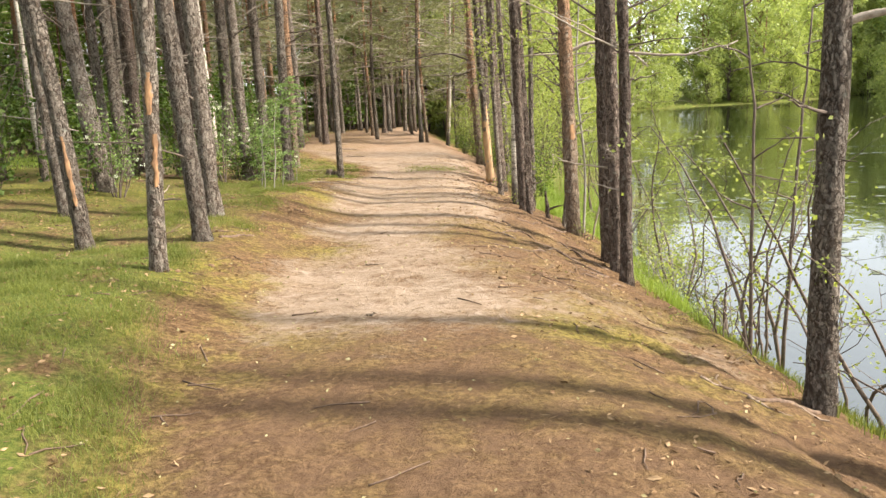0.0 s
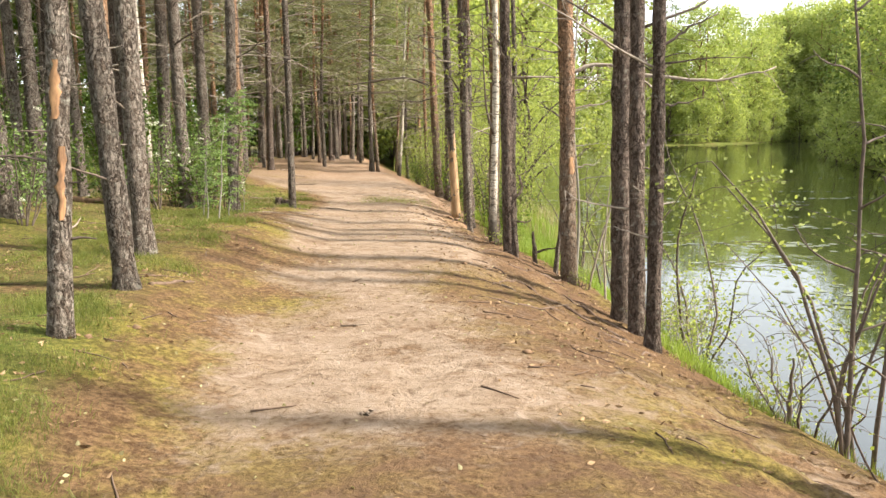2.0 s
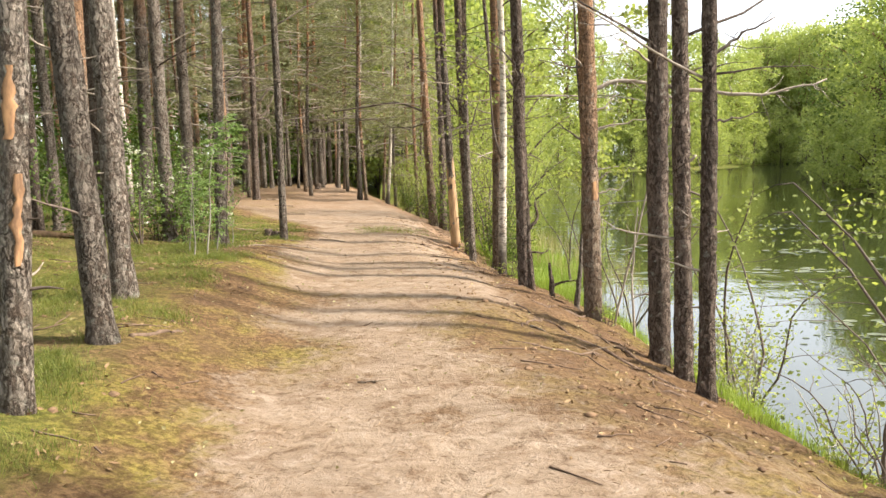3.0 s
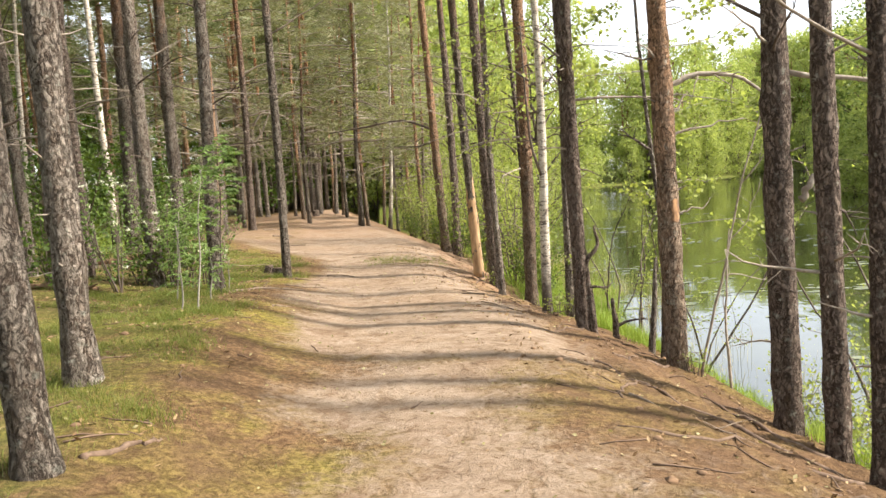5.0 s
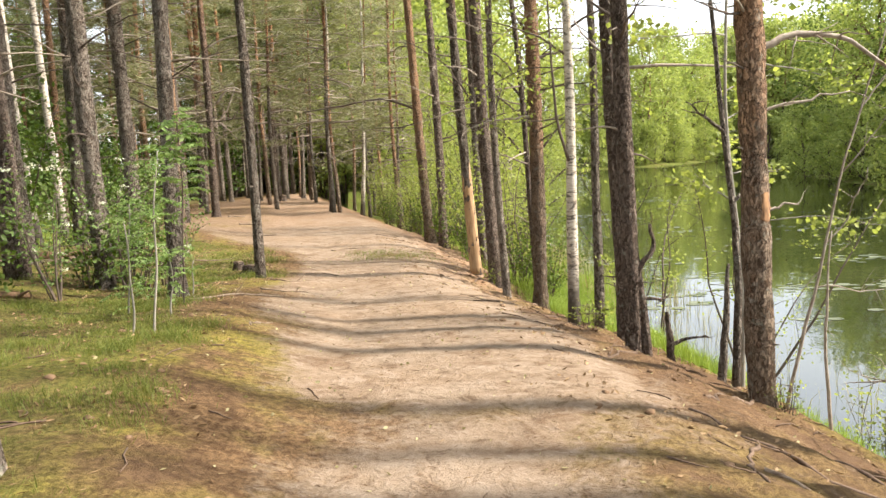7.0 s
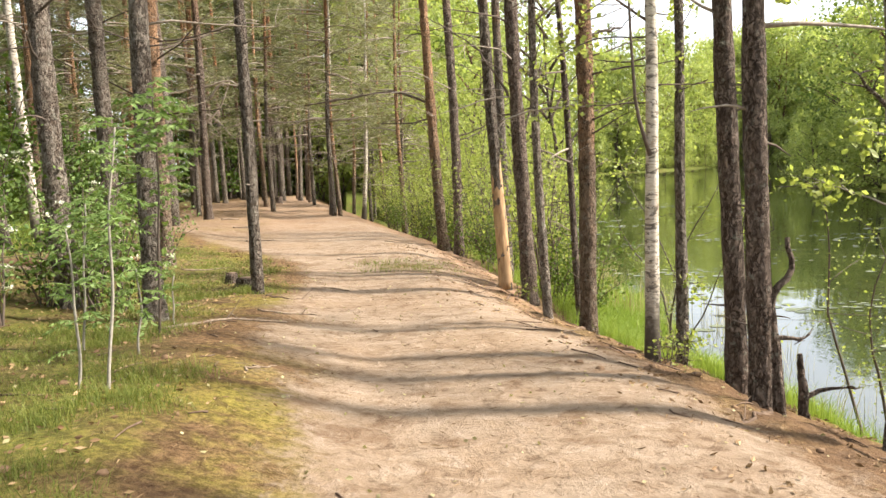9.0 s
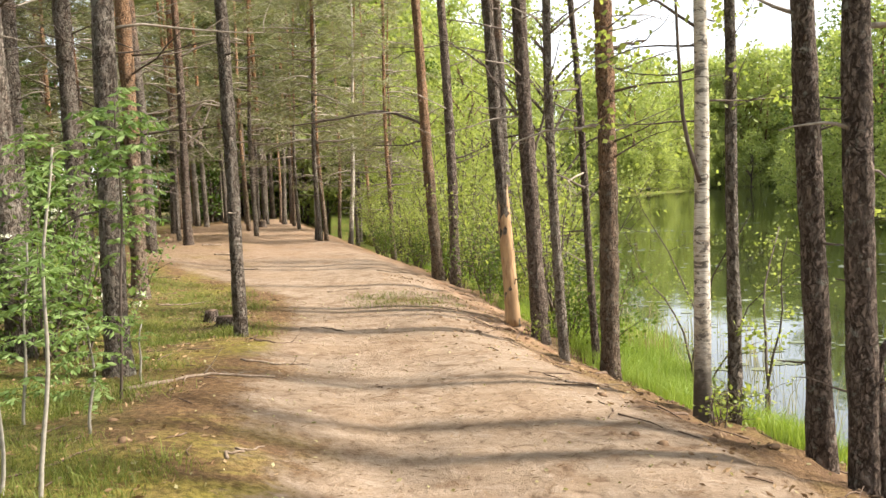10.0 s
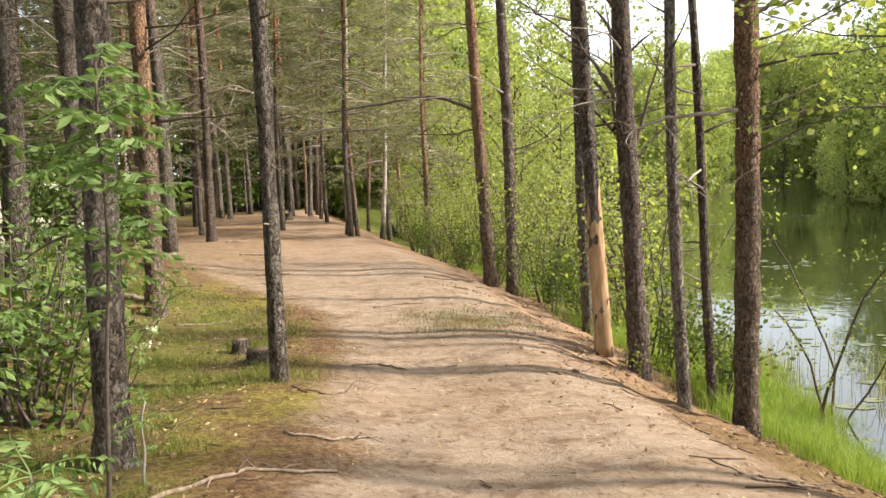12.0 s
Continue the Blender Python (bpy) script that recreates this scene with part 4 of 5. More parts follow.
birch(2.34, 14.81, 0.062, (-0.016, 0), 11, "slim white birch with black bands on the bank", z=-0.5, group=BANK, leafy=900, low=2.6, boughs=((2.15, 1.2, 1.0), (2.35, 2.6, 0.9), (2.5, 0.3, 1.1), (2.75, 1.7, 1.4), (2.9, 2.9, 1.2), (3.1, 0.8, 1.3), (3.3, 2.2, 1.5), (3.55, 1.3, 1.4), (3.8, 3.0, 1.2)), fork=((0, 0, 1.9), (-0.12, 0, 2.3), (-0.16, 0, 3.0), (-0.18, 0, 3.8)))
birch(-6.6, 24.8, 0.10, (-0.044, 0), 13, "white birch leaning among dark pines", low=6)
birch(-6.64, 23.5, 0.10, (-0.045, 0), 13, "white birch standing deep in the wood", low=6)
birch(-0.05, 40.1, 0.09, (0.05, 0), 11, "pale birch at the far bend of the path", low=4)
birch(-1.25, 38.2, 0.085, (0.03, 0), 11, "pale birch in a clump beside the path", low=4)
birch(-11, 30, 0.09, (0.02, 0), 13, "white birch among undergrowth", low=5)
birch(-9.5, 20, 0.07, (-0.03, 0), 12, "white birch among undergrowth", low=5)


def alder(x, y, z, r, height, label, lean=(0, 0)):
    """A grey stem with leafy shoots low down and a fork above."""
    rng = np.random.default_rng(int(300 + 41 * x + 17 * y))
    ob = thing("alder_tree", x, y, z, label, "tree", BANK)
    line = crooked((x, y), lean, height, 24, 0.03, rng)
    s, rad = trunk_soup(line, r, 10, rng, 0.3, 0.6)
    part("trunk", s.mesh("trunk", BARK), ob)
    limbs, pl = Soup(), []
    for i in range(14):
        h = rng.uniform(0.1, 1.0) if i < 9 else rng.uniform(2.4, height)
        p, _ = at_height(line, rad, h)
        a = rng.uniform(0, 6.28)
        pts, rd = limb(p, (np.cos(a), np.sin(a), 0.5), rng.uniform(0.1, 0.25) if i < 9 else rng.uniform(0.5, 1.3), 0.006, rng, 5, 0.1, 0.15)
        limbs.tube(pts, rd, 4)
        pl.append((pts, 30))
    crown_of(ob, limbs.mesh("shoots", DARK_TWIG), leafy_soup(rng, pl, 0, 0.05, 0.05).mesh("foliage", LEAF_FRESH, False), "shoots")
    return ob


alder(2.65, 14.98, -0.68, 0.058, 6, "grey alder with leafy shoots round its foot", (0.012, 0))


def shrub(key, height, stems, reach, count, size, leafmat, woodmat, label, category="bush", group="", name="shrub", base=0.1, spread=0.12, single=False, wild=0.09, blossoms=0):
    """A bush of several stems. single: each stem is a part of its own, where they can be told apart."""
    rng = np.random.default_rng(hash_of(key))
    ob = thing(name, 0, 0, 0, label, category, group)
    wood, pl = Soup(), []
    for i in range(stems):
        if single:
            wood = Soup()
        a = rng.uniform(0, 6.28)
        p = np.array([np.cos(a), np.sin(a), 0]) * rng.uniform(0, base)
        out = rng.uniform(0.1, 1.0) * reach / height
        pts, rd = limb(p - (0, 0, 0.08), (np.cos(a) * out, np.sin(a) * out, 1), height * rng.uniform(0.55, 1.05), 0.005 + 0.006 * height * rng.uniform(0.5, 1), rng, 9, 0.15, wild)
        wood.tube(pts, rd, 5)
        pl.append((pts, int(count / stems * 0.4)))
        for _ in range(5):
            q = pts[rng.integers(2, len(pts))]
            b, br = limb(q, rng.normal(size=3) * (1, 1, 0.4) + (0, 0, 0.5), height * rng.uniform(0.12, 0.32), 0.004, rng, 5, 0.1, 0.15)
            wood.tube(b, br, 4)
            pl.append((b, int(count / stems * 0.12)))
        if single:
            part("stem", wood.mesh("stem", woodmat), ob)
    green = leafy_soup(rng, pl, 0, size, spread)
    if not single:
        part("branchwork", wood.mesh("branchwork", woodmat), ob)
    part("foliage", green.mesh("foliage", leafmat, False), ob)
    for k in range(blossoms):
        pts = pl[rng.integers(0, len(pl))][0]
        tip = pts[-1] + rng.normal(size=3) * 0.03
        head = Soup()
        head.leaves(tip + rng.normal(size=(22, 3)) * (0.025, 0.025, 0.014), 0.028, 0.8, rng)
        part("blossom", head.mesh("blossom", BLOSSOM, False), ob, "creamy white blossom head")
    return ob


# undergrowth in the wood
UNDER = "undergrowth of the wood"
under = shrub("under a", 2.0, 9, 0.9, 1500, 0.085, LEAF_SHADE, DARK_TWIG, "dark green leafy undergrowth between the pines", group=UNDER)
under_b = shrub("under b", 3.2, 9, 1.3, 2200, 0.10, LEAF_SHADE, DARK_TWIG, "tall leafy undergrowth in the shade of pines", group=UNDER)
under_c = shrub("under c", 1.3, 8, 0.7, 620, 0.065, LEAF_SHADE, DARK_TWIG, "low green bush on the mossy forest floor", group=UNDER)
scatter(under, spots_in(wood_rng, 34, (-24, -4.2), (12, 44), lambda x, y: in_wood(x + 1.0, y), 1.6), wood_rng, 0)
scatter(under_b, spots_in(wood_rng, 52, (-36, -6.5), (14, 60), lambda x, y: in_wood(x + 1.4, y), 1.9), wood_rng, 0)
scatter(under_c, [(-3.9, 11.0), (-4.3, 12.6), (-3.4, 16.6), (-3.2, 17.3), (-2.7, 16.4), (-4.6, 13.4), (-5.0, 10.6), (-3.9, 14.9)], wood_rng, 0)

# broad dark trees that close the wood behind and all round
back = leafy_tree("back a", 13, 0.16, 1.2, 3.6, 4200, 0.34, LEAF_BUSH, BARK_DARK, "broad dark leafy tree closing the wood", 22)
ring = [(-30 - 8 * math.sin(i * 2.3), 4 + i * 4.2) for i in range(19)] + [(-22 + i * 5 + 2 * math.sin(i * 3.1), 82 + 4 * math.cos(i * 1.7)) for i in range(7)]
ring += [(-26 + i * 7, -26 - 5 * math.sin(i * 1.9)) for i in range(9)] + [(-24 + 3 * math.sin(i), -20 + i * 6) for i in range(5)]
scatter(back, ring, wood_rng, 0.2)
scatter(leafy_tree("back b", 10, 0.13, 0.8, 3.2, 3600, 0.3, LEAF_SHADE, BARK_DARK, "dense leafy tree at the end of the wood", 20), [(-19, 46), (-15, 58), (-12, 70), (-5, 70), (1, 72), (-21, 34), (-24, 24), (-20, 62), (-9, 64), (-17, 22)], wood_rng, 0.2)

# fresh green bushes and small trees on the pond side farther on
POND_BUSH = "fresh green bushes on the pond bank"
bush = shrub("bush a", 2.6, 9, 1.2, 1300, 0.066, LEAF_FRESH, DARK_TWIG, "bush with fresh yellow-green leaves on the bank", group=POND_BUSH)
bush_b = shrub("bush b", 4.5, 9, 1.8, 2300, 0.08, LEAF_FRESH, DARK_TWIG, "tall leafy bush beside the path's far end", group=POND_BUSH)
bush_c = shrub("bush c", 1.5, 9, 0.8, 1100, 0.06, LEAF_BUSH, DARK_TWIG, "low bush with small green leaves on the bank", group=POND_BUSH)
scatter(bush, [(2.6, 25.5), (2.2, 28.5), (3.2, 22.6), (1.7, 31.0), (3.4, 27.0), (1.6, 34.2), (0.9, 36.8), (3.0, 30.4), (2.7, 20.4), (1.2, 41.5), (3.6, 24.4)], wood_rng, 0)
scatter(bush_b, [(3.4, 33), (4.2, 29.6), (3.2, 37), (3.0, 42), (4.8, 38.5), (3.8, 46), (5.0, 50), (2.9, 55), (5.4, 34.5), (4.4, 57), (1.5, 61)], wood_rng, 0)
scatter(bush_c, [(2.75, 19.9), (2.3, 23.4), (1.9, 27.2), (2.9, 23.8), (1.5, 29.4), (3.1, 19.2), (1.0, 33.2)], wood_rng, 0)
bank_tree = leafy_tree("bank a", 8.5, 0.09, 1.4, 2.2, 3600, 0.14, LEAF_FRESH, BARK_DARK, "young leafy tree in fresh green above the water", 22)
scatter(bank_tree, [(4.0, 36.5), (3.0, 43.5), (2.6, 50), (6.6, 47), (6.6, 56), (4.6, 63), (1.8, 68), (5.0, 69), (-1.5, 68)], wood_rng, 0.1)
lean_alder = leafy_tree("bank b", 6.5, 0.07, 1.6, 1.7, 2400, 0.09, LEAF_FRESH, BARK_DARK, "small leafy tree leaning over the water", 18)
scatter(lean_alder, [(4.3, 26.5), (4.9, 33.5)], wood_rng, 0.1)

# far shore
def shore_points(i0, i1, step, back_off, rng):
    out = []
    for i in range(i0, i1):
        a, b = SHORE[i], SHORE[i + 1]
        ln = float(np.hypot(*(b - a)))
        nrm = np.array([(b - a)[1], -(b - a)[0]]) / ln
        for k in range(max(1, int(ln / step))):
            p = a + (b - a) * (k + rng.uniform(0.2, 0.8)) * step / ln + nrm * (back_off + rng.uniform(-1, 2))
            out.append((float(p[0]), float(p[1])))
    return out


shore_rng = np.random.default_rng(5)
tree_a = leafy_tree("shore a", 13, 0.18, 1.5, 3.6, 5200, 0.30, LEAF_FAR, BARK_DARK, LEAFY, 26)
tree_b = leafy_tree("shore b", 17, 0.22, 3.0, 3.9, 6200, 0.32, LEAF_FAR, BARK_DARK, "tall leafy tree on the far shore", 30)
tree_c = leafy_tree("shore c", 7, 0.1, 0.4, 2.6, 3000, 0.24, LEAF_FAR, BARK_DARK, "round leafy bush at the water's edge", 16, "leafy_bush", "bush")
tree_d = leafy_tree("shore d", 13, 0.2, 0.8, 4.0, 6000, 0.26, LEAF_FAR_DARK, BARK_DARK, "dark overhanging tree on the near shore", 30)
spruce = conifer("spruce", 17, 0.18, 1.0, "dark spruce standing behind the shore trees")
far_pts = shore_points(9, 16, 5.0, 5.0, shore_rng)
fill = copy_thing(tree_c, pose(60, 150, 0))
scatter(fill, shore_points(6, 16, 4.5, 8, shore_rng) + shore_points(7, 16, 6, 20, shore_rng) + shore_points(2, 7, 4, 12, shore_rng), shore_rng, 0.1, (1.0, 1.5))
mid_e = copy_thing(tree_b, pose(80, 120, 0))
scatter(mid_e, shore_points(8, 9, 4.5, 4.0, shore_rng) + shore_points(8, 9, 6, 10.0, shore_rng), shore_rng, 0.1, (0.7, 0.95))
stand_a = far_pts[::2] + shore_points(9, 16, 9, 12, shore_rng)[::2]
stand_b = far_pts[1::2] + shore_points(9, 16, 8, 16, shore_rng)[1::2]
# the far shore's trees are lower than those near the wood's end
scatter(copy_thing(tree_a, pose(60, 140, 0)), [p for p in stand_a if p[0] > 27], shore_rng, 0.1, (1.1, 1.6))
scatter(copy_thing(tree_b, pose(60, 140, 0)), [p for p in stand_b if p[0] > 27], shore_rng, 0.1, (1.05, 1.5))
scatter(tree_a, [p for p in stand_a if p[0] <= 27], shore_rng, 0.1, (1.15, 1.8))
scatter(tree_b, [p for p in stand_b if p[0] <= 27], shore_rng, 0.1, (1.2, 1.8))
scatter(tree_c, shore_points(8, 16, 4.5, 1.6, shore_rng), shore_rng, 0.1)
under_far = copy_thing(tree_c, pose(90, 180, 0))
scatter(under_far, [(70 + 4.5 * (i % 9) + 2 * math.sin(i * 2.9), 158 + 9 * (i // 9) + 3 * math.cos(i * 1.3)) for i in range(27)], shore_rng, 0.2, (1.2, 1.6))
tall = copy_thing(tree_b, pose(90, 175, 0))
scatter(tall, [(76 + 5.2 * (i % 6) + 2 * math.sin(i * 2.2), 166 + 7 * (i // 6) + 3 * math.cos(i * 1.7)) for i in range(18)], shore_rng, 0.1, (1.4, 1.75))
scatter(spruce, shore_points(9, 16, 8, 18, shore_rng), shore_rng, 0.1, (1.2, 1.6))
side = shore_points(2, 7, 4.2, 3.0, shore_rng)
scatter(tree_d, side[::2] + shore_points(1, 7, 7.0, 9.0, shore_rng), shore_rng, 0.1, (0.9, 1.15))
more = copy_thing(tree_a, pose(40, 70, 0))
scatter(more, side[1::2], shore_rng, 0.1, (0.8, 1.05))
low_d = copy_thing(tree_c, pose(30, 45, 0))
scatter(low_d, shore_points(2, 8, 3.6, 0.6, shore_rng), shore_rng, 0.1, (0.6, 0.9))
low_e = copy_thing(tree_a, pose(50, 90, 0))
scatter(low_e, shore_points(7, 8, 3.5, 3.0, shore_rng) + shore_points(7, 8, 5, 9.0, shore_rng), shore_rng, 0.1, (0.5, 0.68))


# ---------------------------------------------------------------- small plants
def rowan(x, y, height, leaves_at, label, z=None, seed=1, lean=(0.05, 0), leafmat=None, fat=0.17, stem=None):
    """A sapling with feathered leaves in a few whorls."""
    rng = np.random.default_rng(seed)
    z = land_z(x, y) if z is None else z
    ob = thing("rowan_sapling", x, y, z, label, "sapling", "rowan saplings")
    line = crooked((x, y), lean, height, 14, 0.015, rng)
    st = Soup()
    st.tube(line, np.linspace(0.011, 0.005, 14), 6)
    part("stem", st.mesh("stem", stem or SAPWOOD), ob)
    stalks, green = Soup(), Soup()
    for h, n, ln in leaves_at:
        for j in range(n):
            a, at = rng.uniform(0, 6.28), min(h + rng.normal() * 0.09, height)
            p = np.array([np.interp(at, line[:, 2], line[:, k]) for k in range(3)])
            pts, rd = limb(p, (np.cos(a), np.sin(a), rng.uniform(0.2, 0.9)), ln * rng.uniform(0.7, 1.1), 0.003, rng, 12, 0.9, 0.05)
            stalks.tube(pts, rd, 4)
            for q, d in zip(pts[2:], np.diff(pts, axis=0)[1:]):
                side = np.cross(d, (0, 0, 1.0))
                side /= np.linalg.norm(side) + 1e-9
                for sgn in (-1, 1):
                    w = side * sgn + d / np.linalg.norm(d) * 0.45 + (0, 0, -0.45) + rng.normal(size=3) * 0.22
                    green.leaves([q + w * ln * 0.11], ln * fat, 0.4, rng, ways=np.array([w]))
    part("foliage", stalks.joined("foliage", LEAF_ROWAN, green, leafmat or LEAF_ROWAN), ob, "fresh feathered leaves")
    return ob


rowan(-1.5, 12.38, 1.35, ((0.75, 6, 0.2), (0.95, 6, 0.22), (1.15, 6, 0.22), (1.33, 7, 0.22)), "slender rowan sapling with pale stem in grass", seed=3, lean=(0.11, 0))
rowan(-1.69, 12.44, 0.85, ((0.35, 4, 0.15), (0.6, 5, 0.17), (0.84, 6, 0.18)), "small rowan sapling in the grass", seed=4)
rowan(-1.72, 14.28, 1.85, ((1.0, 6, 0.24), (1.25, 9, 0.27), (1.5, 11, 0.29), (1.72, 13, 0.29)), "leafy rowan sapling before a pine trunk", seed=5, lean=(0.05, 0), fat=0.21, stem=DARK_TWIG)
rowan(-2.05, 13.75, 1.0, ((0.3, 7, 0.26), (0.5, 8, 0.28), (0.75, 8, 0.28), (0.98, 9, 0.26)), "bushy rowan sapling in moss", seed=6)
rowan(-1.75, 15.05, 0.42, ((0.2, 3, 0.16), (0.4, 5, 0.18)), "tiny rowan seedling with few fresh leaves", seed=12)

rowan(-1.62, 13.35, 0.55, ((0.25, 5, 0.2), (0.4, 6, 0.22), (0.53, 7, 0.22)), "low rowan sapling with broad fresh leaves", seed=15, fat=0.2)
elder = shrub("elder", 1.8, 7, 0.6, 640, 0.05, LEAF_ROWAN, DARK_TWIG, "leafy thicket with creamy blossom at the foot of pines", group=UNDER, spread=0.07, blossoms=9)
scatter(elder, [(-2.85, 16.4), (-2.6, 17.2), (-3.3, 10.9), (-3.1, 14.9), (-3.9, 19.2)], wood_rng, 0)
foot = shrub("foot shoots", 0.5, 5, 0.1, 120, 0.038, LEAF_FRESH, DARK_TWIG, "fresh leafy shoots round a trunk's foot", group=POND_BUSH, base=0.1, spread=0.05)
scatter(foot, [(2.42, 14.72), (2.62, 14.88), (2.08, 19.1), (2.0, 24.7), (3.25, 12.0)], wood_rng, 0)

# sparse leafy alders that hang over the water
hang = shrub("hang a", 3.0, 4, 1.1, 900, 0.036, LEAF_FRESH, DARK_TWIG, "sparse young alder with fresh leaves over the water", group=POND_BUSH, base=0.15, spread=0.05, wild=0.14)
scatter(hang, [(4.35, 10.7), (4.15, 14.3), (4.4, 19.4), (4.9, 5.9)], shore_rng, 0)
tall_hang = shrub("hang b", 3.1, 2, 0.35, 300, 0.05, LEAF_FRESH, DARK_TWIG, "tall thin alder with few fresh leaves by the water", group=POND_BUSH, base=0.06, spread=0.06, wild=0.1, single=True)
scatter(tall_hang, [(4.08, 6.9), (4.75, 7.9), (4.35, 17.4)], shore_rng, 0)
# shoots and dead stems at the water
SHOOT = "shrub shoots at the water"
shoots = shrub("shoots a", 1.5, 4, 0.6, 60, 0.03, LEAF_FRESH, DARK_TWIG, "nearly bare dark shrub shoots over the water", group=SHOOT, base=0.45, spread=0.03, single=True, wild=0.3)
shoots_b = shrub("shoots b", 2.6, 4, 0.9, 150, 0.035, LEAF_FRESH, DARK_TWIG, "thin shrub stems with few small leaves", group=SHOOT, base=0.3, spread=0.05, single=True, wild=0.2)
willow = shrub("willow", 1.2, 9, 0.8, 520, 0.05, LEAF_FRESH, SAPWOOD, "low willow with fresh leaves at the water", group=SHOOT, base=0.2, single=True)
scatter(shoots, [(3.95, 7.4), (4.3, 6.3), (4.2, 8.0)], shore_rng, 0)
scatter(shoots_b, [(4.65, 6.3), (4.7, 4.6)], shore_rng, 0)
scatter(willow, [(4.1, 9.9), (4.35, 10.8), (4.5, 11.6), (4.6, 9.2), (4.7, 13.0)], shore_rng, 0)


def dead_stem(pts, r, twigs, label, name="dead_sapling", mat=None, seed=0):
    rng = np.random.default_rng(40 + seed)
    pts = np.array(pts, float)
    ob = thing(name, *pts[0], label, "dead tree", BANK)
    rel = pts - pts[0]
    t = np.linspace(0, 1, 14)
    c = np.stack([np.interp(t, np.linspace(0, 1, len(rel)), rel[:, k]) for k in range(3)], 1)
    c += rng.normal(size=c.shape) * 0.004
    c[0, 2] -= 0.15
    s = Soup()
    s.tube(c, np.linspace(r, r * 0.35, 14), 7, 0.06, rng)
    part("trunk", s.mesh("trunk", mat or DEAD), ob)
    for k, (h, way, ln) in enumerate(twigs):
        p = np.array([np.interp(h, c[:, 2], c[:, q]) for q in range(3)])
        b, br = limb(p, way, ln, r * 0.5, rng, 8, -0.2, 0.16)
        st = Soup()
        st.tube(b, br, 5)
        for _ in range(3):
            q, qr = limb(b[rng.integers(3, 8)], rng.normal(size=3) + np.array(way), ln * 0.3, r * 0.2, rng, 4, 0, 0.2)
            st.tube(q, qr, 4)
        part("dead_branch", st.mesh("branch", mat or DEAD), ob)
    return ob


def leafy_alder(x, y, z):
    """A slim alder whose leafy boughs reach out over the water."""
    rng = np.random.default_rng(88)
    ob = thing("alder_tree", x, y, z, "slim alder with bright leafy boughs over the water", "tree", BANK)
    line = crooked((x, y), (0.02, 0.03), 5.2, 20, 0.06, rng)
    st, rad = trunk_soup(line, 0.022, 8, rng, 0.2, 0.7)
    part("trunk", st.mesh("trunk", SAPWOOD), ob)
    for k in range(15):
        h = 1.5 + 0.24 * k
        p, _ = at_height(line, rad, h)
        a = rng.normal() * 0.75 + (2.6 if k % 4 == 3 else 0.15)
        leafy_bough(ob, p, a, rng.uniform(0.6, 1.25), SAPWOOD, rng)
    return ob


dead_stem(((3.39, 12.3, -0.68), (3.65, 12.28, 0.33), (3.85, 12.27, 1.22), (4.26, 12.24, 2.49)), 0.016, ((1.0, (1, 0, 0.5), 0.8), (1.35, (1, 0, 0.3), 0.7), (1.9, (0.8, 0, 0.6), 0.7), (2.4, (0.5, 0.2, 0.8), 0.5)), "thin grey dead sapling leaning over the water", seed=1)
dead_stem(((3.14, 12.65, -0.6), (3.22, 12.7, 0.3), (3.2, 12.75, 0.9), (3.08, 12.8, 2.2), (3.03, 12.9, 3.6)), 0.038, ((2.2, (-0.6, 0, 0.6), 0.5), (1.6, (0.8, 0, 0.5), 0.4)), "grey alder stem close behind a thick pine", "alder_tree", BARK, 2)
leafy_alder(3.35, 12.95, -0.75)
dead_stem(((3.0, 12.6, -0.55), (3.07, 12.63, 0.1), (3.09, 12.64, 0.5)), 0.04, (), "broken grey stem beside a dead tree", "snag", BARK, 8)
dead_stem(((2.52, 12.97, -0.36), (2.47, 12.98, 0.19), (2.44, 12.98, 0.45), (2.58, 12.96, 0.63), (2.55, 12.97, 0.85)), 0.042, ((0.55, (1, 0, 0.3), 0.25),), "broken crooked snag beside a pine", "snag", BARK_DARK, 3)
dead_stem(((2.81, 13.2, -0.54), (2.8, 13.2, -0.2), (2.77, 13.2, 0.02)), 0.046, ((0.25, (1, 0, 0.15), 0.35),), "short broken stump post at the bank", "stump_post", BARK_DARK, 4)
dead_stem(((3.55, 11.9, -0.8), (3.53, 11.95, 0.0), (3.6, 12, 0.8)), 0.016, ((0.7, (-0.5, 0, 0.8), 0.4),), "thin leaning dead stick by the water", seed=5)
dead_stem(((4.15, 7.9, -1.05), (4.14, 7.9, -0.7), (4.15, 7.9, -0.35)), 0.025, (), "short dark broken stem on the bank", "stump_post", DARK_TWIG, 6)

# thin dark alders, nearly bare, that rise from the water's edge
for i, (x, y, top, tip) in enumerate(((4.08, 6.9, 2.5, -0.12), (4.5, 7.3, 2.2, 0.2))):
    dead_stem(((x, y, -1.0), (x + tip * 0.2, y, 0.2), (x + tip * 0.4 + 0.05, y + 0.05, 1.3), (x + tip, y + 0.1, top)), 0.02, tuple((1.1 + 0.42 * k, (math.cos(2.4 * k + i), math.sin(2.4 * k + i) * 0.6, 0.45), 0.6 - 0.05 * k) for k in range(6)), "thin dark nearly bare alder at the water's edge", "alder_sapling", DARK_TWIG, 20 + i)
scatter(shrub("sprig", 2.9, 3, 0.4, 420, 0.036, LEAF_FRESH, DARK_TWIG, "leafy alder shoots among bare stems", group=POND_BUSH, base=0.15, spread=0.05, wild=0.15), [(4.4, 7.5)], shore_rng, 0)


